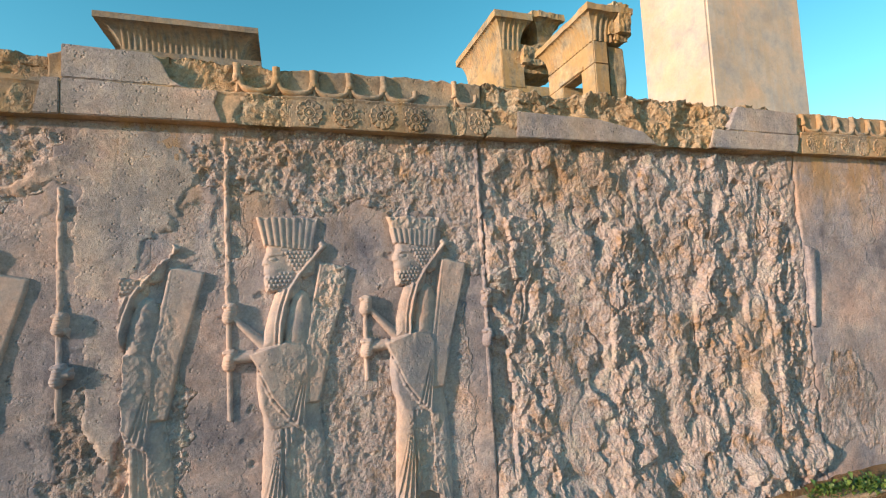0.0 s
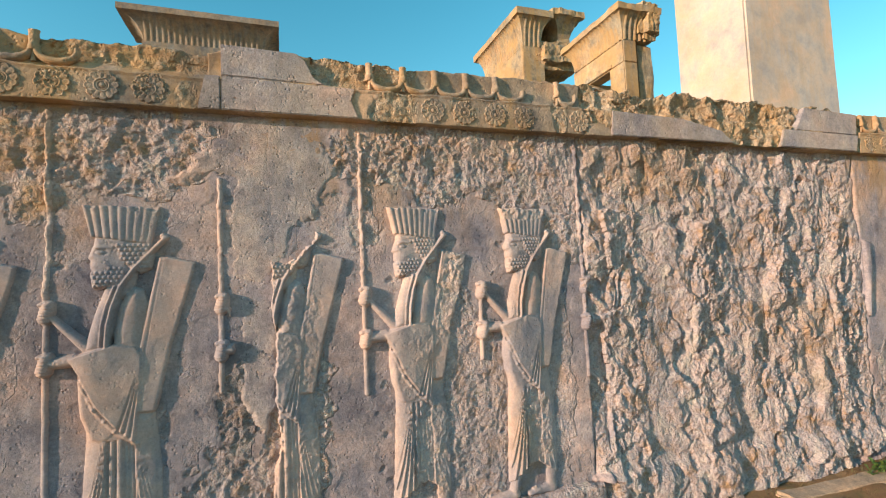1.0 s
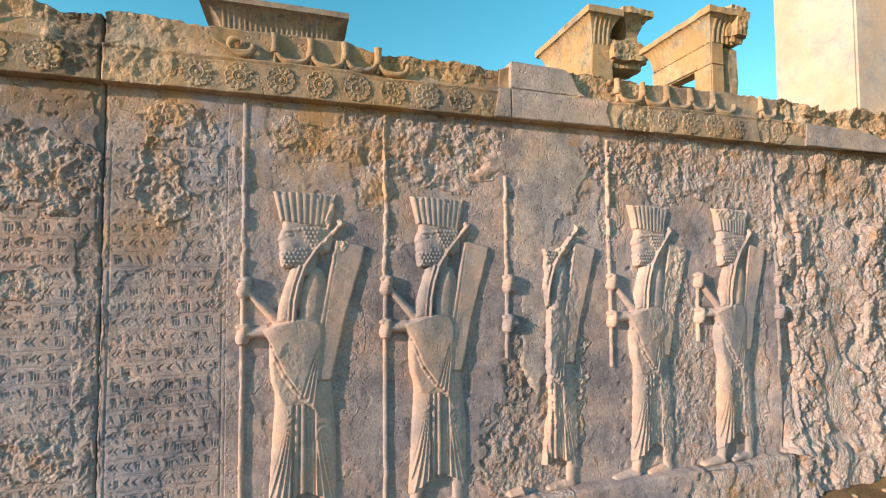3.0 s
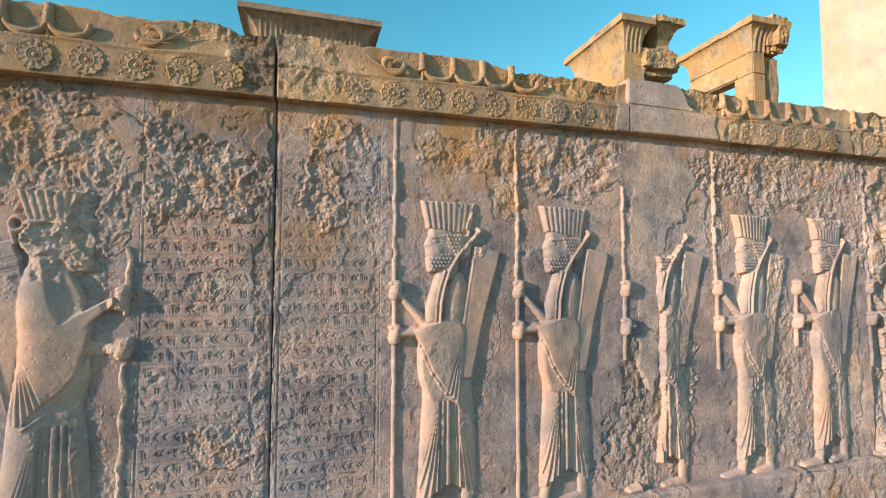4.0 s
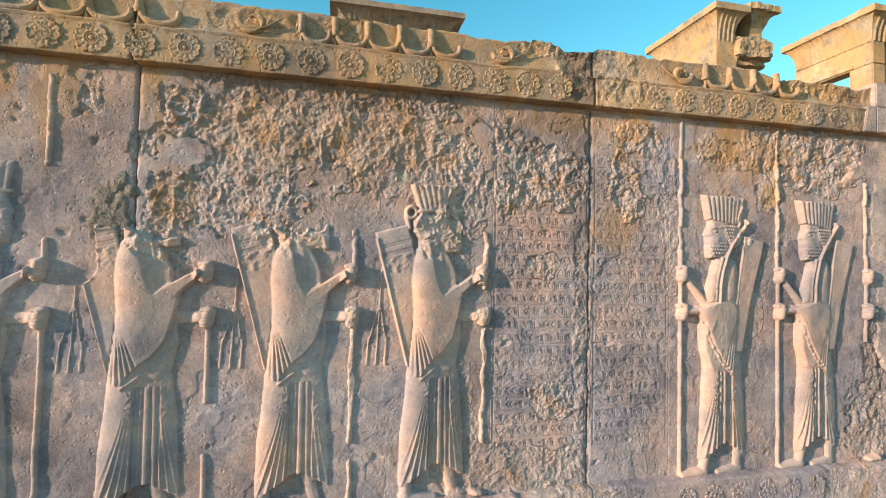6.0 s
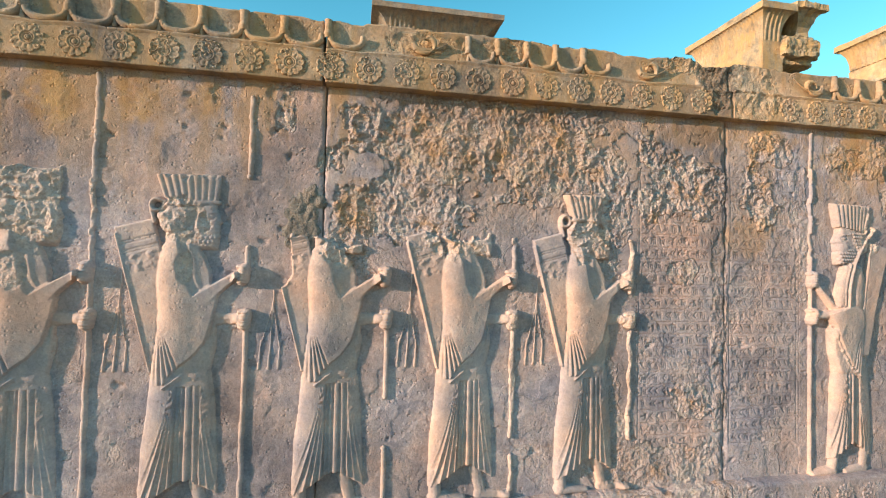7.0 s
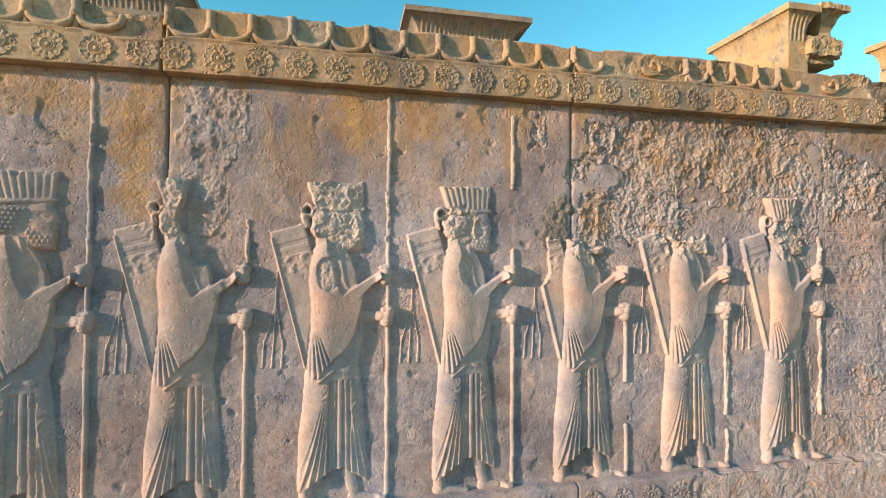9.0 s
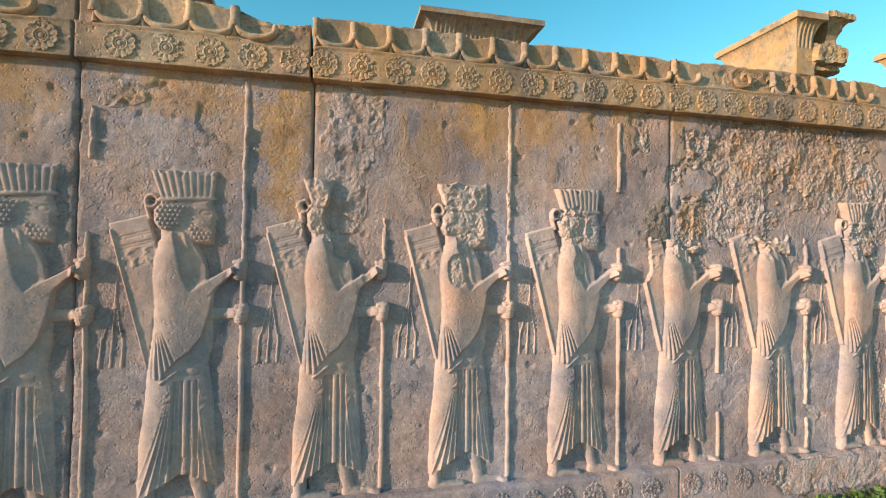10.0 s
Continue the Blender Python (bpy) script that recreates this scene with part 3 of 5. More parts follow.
def tassels(s, z, at, fan, h0):
    h = rod(s, z, (at, 1.42), (at - 0.01, 1.22), 0.005, 0.006, h0)
    for tx in fan:
        h = np.maximum(h, rod(s, z, (at - 0.01, 1.22), (tx, 0.98), 0.0045, 0.005, h0))
        h = np.maximum(h, rod(s, z, (tx + 0.002, 1.02), (tx - 0.006, 0.87), 0.005, 0.010, h0))
    return h


def guard_right(s, z, fine, staff, keep_head, wob):
    """A guard who faces +s: bow case on the back, a wide mantle with hanging folds, the staff at s = 0."""
    h = staff_height(s, z, staff, wob)
    case = poly(s, z, [(-0.650, 1.607), (-0.465, 1.66), (-0.40, 1.43), (-0.43, 1.0), (-0.447, 0.852), (-0.462, 0.856)])
    hc = pillow(case, 0.026, 0.010)
    across = (z - 1.63) - 0.28 * (s + 0.56)
    for k in (-0.085, -0.098, -0.135, -0.148):
        hc = hc - np.where(case > 0.008, 0.006 * fine * np.exp(-((across - k) / 0.0035) ** 2), 0)
    hc = hc + np.where((case > 0.02) & (across < -0.165) & (across > -0.26), 0.007 * fine * np.clip(fbm(s * 38, z * 38, 2, 8), -0.5, 1), 0)
    h = np.maximum(h, hc)
    h = np.maximum(h, rod(s, z, (-0.636, 1.57), (-0.452, 0.86), 0.011, 0.008, 0.036))
    h = np.maximum(h, tassels(s, z, -0.605, (-0.675, -0.625, -0.575), 0.0068))
    h = np.maximum(h, skirt(s, z, 1, -0.268, [(-0.40, 1.06), (-0.435, 0.95), (-0.455, 0.86), (-0.468, 0.65), (-0.489, 0.466), (-0.492, 0.16)],
                            [(-0.105, 0.16), (-0.118, 0.45), (-0.135, 0.70), (-0.165, 0.90), (-0.15, 1.05), (-0.16, 1.12)], fine, 0.79))
    h = np.maximum(h, feet(s, z, 1, -0.455, -0.185))
    # the sleeve lining in front of the mantle, and the sash at the waist
    lining = poly(s, z, [(-0.30, 0.90), (-0.186, 1.03), (-0.15, 1.15), (-0.135, 1.0), (-0.165, 0.86), (-0.30, 0.82)])
    h = np.maximum(h, pillow(lining, 0.048, 0.03) + np.where(lining > 0.006, 0.005 * fine * thin((s + 0.16) * 21 + z * 5), 0))
    belly = 1 - np.hypot((s + 0.240) / 0.064, (z - 0.838) / 0.046)
    h = np.maximum(h, 0.072 * np.sqrt(np.clip(1 - (1 - np.clip(belly, 0, 1)) ** 2, 0, 1)))
    # mantle
    mantle = poly(s, z, [(-0.350, 1.575), (-0.391, 1.558), (-0.419, 1.512), (-0.438, 1.43), (-0.443, 1.33), (-0.430, 1.18), (-0.436, 1.03), (-0.455, 0.868), (-0.45, 0.80), (-0.376, 0.795),
                         (-0.345, 0.848), (-0.298, 0.897), (-0.244, 0.939), (-0.190, 1.012), (-0.154, 1.144), (-0.134, 1.262), (-0.085, 1.310), (-0.030, 1.355), (-0.045, 1.400), (-0.105, 1.362),
                         (-0.17, 1.325), (-0.175, 1.39), (-0.205, 1.46), (-0.25, 1.535), (-0.29, 1.575)])
    back = np.interp(z, [0.80, 0.87, 1.03, 1.18, 1.33, 1.43, 1.51, 1.56], [-0.45, -0.455, -0.436, -0.43, -0.443, -0.438, -0.419, -0.391])
    hm = 0.092 * np.sqrt(np.clip(1 - (1 - np.clip((s - back) / 0.135, 0, 1)) ** 2, 0, 1)) * sstep(0.0, 0.009, mantle)
    edge = np.interp(z, [1.20, 1.24, 1.337, 1.465, 1.56], [-0.20, -0.252, -0.301, -0.324, -0.345])
    chest = sstep(0.0, 0.014, s - edge) * sstep(1.225, 1.25, z)
    arm_d, arm_t = seg(s, z, (-0.24, 1.225), (-0.035, 1.372))
    arm = sstep(0.052, 0.030, arm_d + 0.010 * arm_t)
    hm = hm - np.where(mantle > 0, chest * (1 - arm) * (0.030 - 0.010 * np.exp(-((s - edge - 0.055) / 0.012) ** 2)), 0)
    hm = hm + np.where(mantle > 0.0, 0.016 * sstep(0.05, 0.75, arm_t) * arm * np.sqrt(np.clip(1 - (arm_d / 0.05) ** 2, 0, 1)), 0)
    ang = np.arctan2(s + 0.418, 1.15 - z)
    fan = sstep(1.14, 1.02, z) * sstep(-0.05, 0.02, ang) * sstep(0.44, 0.40, ang)
    pleat = np.abs(((ang + 0.02) * 10.5) % 1.0 - 0.5) * 2
    hm = hm - np.where(mantle > 0.004, 0.020 * fine * fan * sstep(0.25, 1.0, pleat) * sstep(0.0, 0.25, 1.15 - z), 0)
    h = np.maximum(h, np.where(mantle > 0, np.maximum(hm, 0.02), 0))
    knot = rod(s, z, (-0.378, 0.785), (-0.302, 0.842), 0.017, 0.020, 0.090)
    h = np.maximum(h, knot - np.where(knot > 0.01, 0.012 * fine * np.abs(np.sin((0.6 * s - 0.8 * z) * 190)), 0))
    h = np.maximum(h, rod(s, z, (-0.15, 1.135), (-0.03, 1.138), 0.036, 0.028, 0.040))
    h = np.maximum(h, fist(s, z, -0.004, 1.135, 0.056))
    h = np.maximum(h, fist(s, z, -0.018, 1.375, 0.072))
    # head
    hd = face_height(s, z, 1, -0.128, 1.700, 1.592, -0.34, 1.50, fine)
    hd = np.maximum(hd, rod(s, z, (-0.345, 1.60), (-0.335, 1.52), 0.065, 0.07, 0.06))
    hd = np.maximum(hd, curls(s, z, [(-0.255, 1.625), (-0.215, 1.60), (-0.15, 1.592), (-0.138, 1.57), (-0.155, 1.512), (-0.217, 1.506), (-0.27, 1.53), (-0.292, 1.60)], 0.070, fine))
    hd = np.maximum(hd, curls(s, z, [(-0.395, 1.735), (-0.44, 1.68), (-0.437, 1.62), (-0.415, 1.585), (-0.372, 1.562), (-0.30, 1.585), (-0.286, 1.655), (-0.245, 1.715)], 0.076, fine))
    hd = np.maximum(hd, crown_height(s, z, [(-0.460, 1.893), (-0.132, 1.905), (-0.152, 1.752), (-0.405, 1.735)], fine, 3) * 1.1)
    band = rod(s, z, (-0.402, 1.735), (-0.150, 1.752), 0.013, 0.012, 0.016)
    hd = np.maximum(hd, np.where(band > 0, 0.064 * barrel((s + 0.40) / 0.25) + band, 0))
    ring = np.abs(np.hypot((s + 0.448) / 0.9, z - 1.728) - 0.031)
    hd = np.maximum(hd, 0.046 * np.sqrt(np.clip(1 - (ring / 0.014) ** 2, 0, 1)))
    hd = np.maximum(hd, rod(s, z, (-0.474, 1.70), (-0.455, 1.64), 0.014, 0.012, 0.038))
    return np.maximum(h, hd * keep_head)


def guard_left(s, z, fine, staff, keep_head, wob):
    """A guard who faces -s: bow over the shoulder, flat quiver behind, a wide sleeve, the staff at s = 0."""
    h = staff_height(s, z, staff, wob)
    case = poly(s, z, [(0.478, 1.662), (0.52, 1.664), (0.647, 1.632), (0.640, 1.585), (0.532, 1.201), (0.479, 0.946), (0.462, 0.885), (0.375, 0.885), (0.385, 1.2)])
    hc = pillow(case, 0.085, 0.016) * (0.84 + 0.16 * np.clip((0.62 - s) / 0.2, 0, 1))
    lip = s - np.interp(z, [0.9, 1.2, 1.66], [0.380, 0.400, 0.478])
    hc = hc - np.where(case > 0.003, 0.007 * fine * np.exp(-((lip - 0.020) / 0.003) ** 2), 0)
    h = np.maximum(h, hc)
    h = np.maximum(h, tassels(s, z, 0.625, (0.575, 0.62, 0.67), 0.0072))
    h = np.maximum(h, skirt(s, z, -1, 0.315, [(0.16, 0.90), (0.165, 0.78), (0.155, 0.632), (0.136, 0.28), (0.13, 0.16)],
                            [(0.485, 0.16), (0.49, 0.45), (0.488, 0.62), (0.475, 0.752), (0.458, 0.885), (0.40, 0.90)], fine, 0.775))
    h = np.maximum(h, feet(s, z, -1, 0.44, 0.17))
    # chest, the rounded upper arm and the neck
    chest = poly(s, z, [(0.33, 1.535), (0.245, 1.515), (0.205, 1.40), (0.178, 1.30), (0.160, 1.205), (0.26, 1.19), (0.31, 1.40)])
    h = np.maximum(h, pillow(chest, 0.070, 0.05))
    arm = poly(s, z, [(0.278, 1.20), (0.284, 1.30), (0.301, 1.403), (0.335, 1.487), (0.375, 1.515), (0.412, 1.50), (0.436, 1.43), (0.428, 1.33), (0.412, 1.18)])
    h = np.maximum(h, pillow(arm, 0.094, 0.062))
    way = ((0.501, 1.752), (0.447, 1.690), (0.374, 1.606), (0.315, 1.515), (0.283, 1.42), (0.264, 1.33), (0.258, 1.232))
    for a, b in zip(way, way[1:]):
        h = np.maximum(h, rod(s, z, a, b, 0.0145, 0.0145, 0.100))
    for a, b in zip(way[3:], way[4:]):
        h = np.maximum(h, rod(s, z, (a[0] - 0.026, a[1]), (b[0] - 0.026, b[1]), 0.009, 0.009, 0.082))
    h = np.maximum(h, rod(s, z, (0.496, 1.768), (0.512, 1.760), 0.018, 0.016, 0.07))
    # lining, then the wide sleeve with its frilled hem
    lining = poly(s, z, [(0.132, 1.13), (0.134, 1.00), (0.143, 0.90), (0.183, 0.785), (0.215, 0.762), (0.255, 0.757), (0.300, 0.785), (0.32, 0.86), (0.21, 0.98)])
    h = np.maximum(h, pillow(lining, 0.070, 0.03))
    sleeve = poly(s, z, [(0.092, 1.183), (0.181, 1.214), (0.29, 1.240), (0.385, 1.222), (0.412, 1.17), (0.408, 1.05), (0.395, 0.90), (0.386, 0.742), (0.365, 0.750), (0.295, 0.822), (0.209, 0.940), (0.140, 1.10)])
    hs = 0.096 * np.sqrt(np.clip(1 - (1 - np.clip((s - 0.06) / 0.16, 0, 1)) ** 2, 0, 1)) * sstep(0.0, 0.010, sleeve)
    ang = np.arctan2(0.405 - s, 1.14 - z)
    fan = sstep(1.10, 1.0, z) * sstep(-0.03, 0.02, ang) * sstep(0.36, 0.31, ang)
    pleat = np.abs(((ang + 0.01) * 13.0) % 1.0 - 0.5) * 2
    hs = hs - np.where(sleeve > 0.004, 0.020 * fine * fan * sstep(0.25, 1.0, pleat), 0)
    h = np.maximum(h, np.where(sleeve > 0, np.maximum(hs, 0.03), 0))
    rim = ((0.152, 1.07), (0.209, 0.934), (0.250, 0.872), (0.295, 0.816), (0.382, 0.742))
    for a, b in zip(rim, rim[1:]):
        ruffle = rod(s, z, a, b, 0.010, 0.010, 0.012)
        h = np.where(ruffle > 0, np.maximum(h, 0.070) + 0.7 * ruffle + 0.005 * fine * fbm(s * 42, z * 42, 2, 9), h)
    h = np.maximum(h, rod(s, z, (0.02, 1.385), (0.172, 1.225), 0.015, 0.030, 0.042))
    h = np.maximum(h, rod(s, z, (0.0, 1.160), (0.12, 1.170), 0.026, 0.034, 0.060))
    h = np.maximum(h, fist(s, z, 0.006, 1.405, 0.060))
    h = np.maximum(h, fist(s, z, 0.003, 1.158, 0.070))
    # head
    hd = face_height(s, z, -1, 0.170, 1.715, 1.60, 0.36, 1.53, fine)
    hd = np.maximum(hd, rod(s, z, (0.33, 1.60), (0.31, 1.52), 0.06, 0.065, 0.06))
    hd = np.maximum(hd, curls(s, z, [(0.262, 1.635), (0.225, 1.612), (0.190, 1.606), (0.180, 1.58), (0.190, 1.512), (0.212, 1.502), (0.309, 1.522), (0.362, 1.575), (0.345, 1.63)], 0.066, fine))
    hd = np.maximum(hd, curls(s, z, [(0.240, 1.755), (0.447, 1.735), (0.462, 1.67), (0.450, 1.60), (0.40, 1.575), (0.345, 1.60), (0.305, 1.645), (0.285, 1.70)], 0.074, fine))
    hd = np.maximum(hd, crown_height(s, z, [(0.144, 1.930), (0.490, 1.924), (0.450, 1.722), (0.184, 1.760)], fine, 9) * 1.1)
    return np.maximum(h, hd * keep_head)


def relief(x, kind, staff, wear=(), lost=(), erode=0.0, label="", seed=0, head_left=1.0, lean=0.0):
    """One carved figure on the wall, as one mesh. x: its staff; wear: roughened patches; lost: patches broken off; rows relative to the staff."""
    lo, hi = (-0.74, 0.075) if kind is guard_right else (-0.075, 0.74)
    step = 0.0048
    s, v = np.meshgrid(np.arange(lo, hi, step), np.arange(0.085, 2.43, step))
    u = s + x
    base, d = ground_height(u, v)
    calm = base if erode or seed == 14 else 0.3 * base
    w = spots(s, v, wear, 2.0, 0.3, 15 + seed) if wear else np.zeros(s.shape)
    e = spots(s, v, lost, 2.5, 0.2, 35 + seed, 0.04) if lost else np.zeros(s.shape)
    w = np.clip(np.maximum(w, erode), 0, 1)
    ws = s + lean * (v - 1) + w * (0.010 * fbm(u * 14, v * 9, 3, 44 + seed) + 0.035 * erode * fbm(u * 4, v * 2.5, 3, 45 + seed))
    wz = v + w * (0.010 * fbm(u * 14, v * 9, 3, 54 + seed) + 0.05 * erode * fbm(u * 4, v * 2.5, 3, 55 + seed))
    wob = 0.0028 * vnoise(v * 9, np.full(s.shape, seed + 0.5), 2) + (0.0012 + 0.0022 * (v > 1.48)) * fbm(v * 26, s * 0 + seed, 3, 3)
    r = kind(ws, wz, 1 - w, staff, head_left, wob)
    fall = sstep(-0.50, -0.06, s) if kind is guard_right else sstep(0.10, 0.56, s)
    r = r * (0.80 - 0.57 * fall * sstep(0.035, 0.08, np.abs(s))) * (1 - 0.4 * erode)
    rough = 0.85 * jagged(u * 11, v * 10, 84) + 0.3 * facets(u * 22, v * 18, 81) + 0.3 * jagged(u * 36, v * 33, 88, 2)
    rough = rough * (1 - erode) + erode * (0.5 * facets(u * 9, v * 5.5, 82) + 0.4 * facets(u * 21, v * 14, 86) + 0.2 * facets(u * 48, v * 40, 85))
    body = r > 0.012
    r = np.where(body, r * (1 - 0.30 * w) + w * (0.008 + 0.012 * erode + 0.003 * (v > 1.5) * (1 - erode)) * rough, r * (1 - 0.5 * erode))
    r = r + np.where(body, 0.0013 * fbm(u * 11, v * 11, 3, 98 + seed), 0)
    r = r * (1 - e) + np.where((e > 0) & (e < 1) & body, 0.01 * rough * (1 - e), 0)
    on = r > 0.0022
    y = YW - np.where(body, calm, base) - np.where(on, r, -0.01)
    f = on[:-1, :-1] | on[1:, :-1] | on[:-1, 1:] | on[1:, 1:]
    # stains and painted shade patches run on over the figure, a little weaker
    ob = new("relief_figure", grid_mesh("relief_figure", u, y, v, f, np.clip(np.maximum(w, d * (0.5 if erode else 0.1)), 0, 1), marks=[("rust", spots(u, v, RUST, 2.0, 0.45, 63, 0.3) * 0.6), ("stain_shade", spots(u, v, STAIN_SHADE, 2.0, 0.4, 65, 0.4) * 0.7)]))
    ob.data.materials.append(M_WALL if erode or seed == 14 else M_FIG)
    return tagged(ob, label, "relief figure", "carved figures along the wall")


FULL = [(0.14, 2.39)]
RL = "pale limestone relief of a robed spearman"
relief(-9.20, guard_right, [(0.14, 1.55), (1.95, 2.2)], [(-0.02, 1.3, 0.05, 0.3, 0.7)], label=RL + " beside an open joint", seed=1)
relief(-8.457, guard_right, FULL, [(-0.27, 0.3, 0.1, 0.1, 0.3)], label=RL + ", bow case, well preserved", seed=2)
relief(-7.696, guard_right, [(0.14, 1.10), (1.45, 1.66)], [(-0.22, 1.72, 0.3, 0.24, 1.0), (-0.05, 1.42, 0.09, 0.12, 0.7)], [(-0.14, 1.70, 0.18, 0.26, 1.0)], label=RL + ", its head broken away", seed=3)
relief(-6.93, guard_right, FULL, [(-0.29, 1.73, 0.24, 0.24, 1.0), (-0.33, 1.38, 0.06, 0.09, 0.9)], label=RL + " with a battered head", seed=4)
relief(-6.178, guard_right, [(0.14, 1.08), (1.36, 1.52), (1.9, 2.33)], [(-0.30, 1.66, 0.13, 0.1, 1.0), (-0.3, 1.4, 0.04, 0.08, 0.8)], label=RL + ", face damaged, crown whole", seed=5)
relief(-5.423, guard_right, [(0.14, 0.42), (0.70, 1.12)], [(-0.25, 1.5, 0.16, 0.1, 1.0)], [(-0.3, 1.77, 0.42, 0.25, 1.0), (-0.62, 1.5, 0.1, 0.2, 1.0)], label=RL + ", head and shoulders lost", seed=6)
relief(-4.679, guard_right, [(0.14, 0.34), (0.45, 1.1), (1.42, 1.93)], [(-0.25, 1.62, 0.28, 0.14, 1.0), (0.0, 0.7, 0.06, 0.5, 0.8)], [(-0.24, 1.80, 0.34, 0.22, 1.0)], label=RL + ", its head lost", seed=7)
relief(-3.917, guard_right, [(0.40, 1.05), (1.3, 1.62)], [(-0.27, 1.62, 0.16, 0.12, 1.0), (0.0, 1.2, 0.08, 0.9, 0.9), (-0.15, 1.83, 0.1, 0.12, 0.8)], [(-0.12, 1.75, 0.10, 0.2, 0.8)], label=RL + " with a worn face", seed=8)
LL = "pale limestone relief of a robed bowman"
relief(-2.588, guard_left, FULL, [(0.48, 1.72, 0.08, 0.14, 0.9), (0.25, 0.95, 0.1, 0.15, 0.3)], label=LL + " beside the inscription", seed=9)
relief(-1.826, guard_left, FULL, [(0.0, 1.75, 0.05, 0.3, 0.7)], label=LL + ", well preserved", seed=10)
relief(-1.06, guard_left, [(0.95, 2.07)], [(0.4, 1.58, 0.06, 0.08, 0.9)], [(0.165, 1.2, 0.10, 1.3, 1.0), (0.29, 1.80, 0.17, 0.2, 1.0)], label="limestone relief of a guard, its head and front broken away", seed=11)
relief(-0.302, guard_left, [(0.85, 2.36)], [(0.56, 1.35, 0.12, 0.35, 1.0), (0.38, 0.5, 0.10, 0.28, 0.6)], label=LL + ", the lower robe worn", seed=12)
relief(0.43, guard_left, [(0.98, 1.45)], [(0.37, 0.5, 0.11, 0.36, 0.8), (0.3, 1.9, 0.2, 0.05, 0.7), (0.2, 1.3, 0.08, 0.3, 0.3)], label=LL + ", the skirt badly worn", seed=13)
relief(1.195, guard_left, [(0.8, 2.4)], [(0.4, 1.1, 0.34, 1.3, 1.0)], [(0.62, 1.1, 0.16, 1.4, 0.9)], 0.0, "limestone relief of a guard worn to a rough outline", 14)
relief(1.96, guard_left, [(1.0, 1.2)], [], [(0.05, 1.1, 0.1, 1.4, 1.0), (0.62, 1.1, 0.16, 1.4, 0.9)], 1.0, "limestone relief of a guard worn to a rough lump", 15, 0.8)
relief(2.72, guard_left, [(1.0, 1.2)], [], [(0.05, 1.1, 0.1, 1.4, 1.0), (0.62, 1.1, 0.16, 1.4, 0.9)], 1.0, "limestone relief of a guard worn to a rough lump", 16, 0.7)
relief(3.46, guard_left, [(1.0, 1.2)], [], [(0.05, 1.1, 0.1, 1.4, 1.0)], 1.0, "limestone relief of a guard worn to a rough lump", 17, 0.7)


# ---- smooth repairs let into the wall ----
def repair(pts, proud, label, material=M_NEW, rough=0.0):
    xs, zs = [p[0] for p in pts], [p[1] for p in pts]
    u, v = np.meshgrid(np.arange(min(xs) - 0.04, max(xs) + 0.04, 0.008), np.arange(min(zs) - 0.04, max(zs) + 0.04, 0.008))
    d = poly(u, v, pts) + 0.026 * fbm(u * 9, v * 9, 5, 7, 0.6)
    h, _ = ground_height(u, v)
    face = proud + 0.002 * fbm(u * 3, v * 3, 3, 6) + 0.001 * fbm(u * 30, v * 30, 2, 9)
    crack = np.abs(u + 0.79 + 0.035 * fbm(v * 4, u * 0 + 0.3, 3, 61))
    face = face - 0.0025 * np.exp(-(crack / 0.004) ** 2)
    if rough:
        face = face + rough * (0.6 * facets(u * 24, v * 18, 71) + 0.4 * facets(u * 50, v * 42, 72))
    face = face - 0.014 * sstep(0.035, 0.0, d + 0.012 * fbm(u * 20, v * 20, 3, 8))
    y = YW - np.where(d > 0, face, -0.03)
    on = d > 0
    f = on[:-1, :-1] | on[1:, :-1] | on[:-1, 1:] | on[1:, 1:]
    child("repair_slab", grid_mesh("repair_slab", u, y, v, f, np.zeros(u.shape) + (rough > 0) * 0.4), material, wall, label)


repair([(-1.31, 2.075), (-1.17, 2.20), (-1.035, 2.29), (-1.03, 2.43), (-0.50, 2.43), (-0.475, 2.30), (-0.44, 2.13), (-0.50, 2.02), (-0.58, 1.885), (-0.66, 1.75), (-0.76, 1.575), (-0.82, 1.45), (-1.01, 1.44),
        (-1.02, 2.07), (-1.08, 2.10), (-1.21, 2.03)], 0.003, "smooth pale repair stone let into the broken wall")
repair([(-1.0, 1.47), (-0.80, 1.45), (-0.74, 1.2), (-0.78, 0.85), (-0.86, 0.66), (-0.97, 0.9)], 0.005, "smooth pale repair stone beside a broken figure")

su, sv = np.meshgrid(np.arange(4.0, 4.26, 0.008), np.arange(0.95, 1.72, 0.008))
strip = poly(su, sv, [(4.09, 1.68), (4.19, 1.65), (4.17, 1.40), (4.11, 1.0), (4.07, 1.05), (4.09, 1.4)]) + 0.008 * fbm(su * 12, sv * 12, 3, 4)
sh = pillow(strip, 0.028, 0.03)
child("broken_edge", grid_mesh("broken_edge", su, YW - np.where(sh > 0.002, sh, -0.02), sv, (sh > 0.002)[:-1, :-1] | (sh > 0.002)[1:, 1:] | (sh > 0.002)[:-1, 1:] | (sh > 0.002)[1:, :-1], np.zeros(su.shape)), M_WALL, wall,
      "standing remnant of a carved edge")

repair([(-5.797, 1.99), (-5.90, 1.87), (-6.02, 1.74), (-6.04, 1.58), (-5.97, 1.47), (-5.87, 1.42), (-5.797, 1.46)], 0.004, "dark grey roughened patch of stone beside a joint", M_DARK, 0.009)

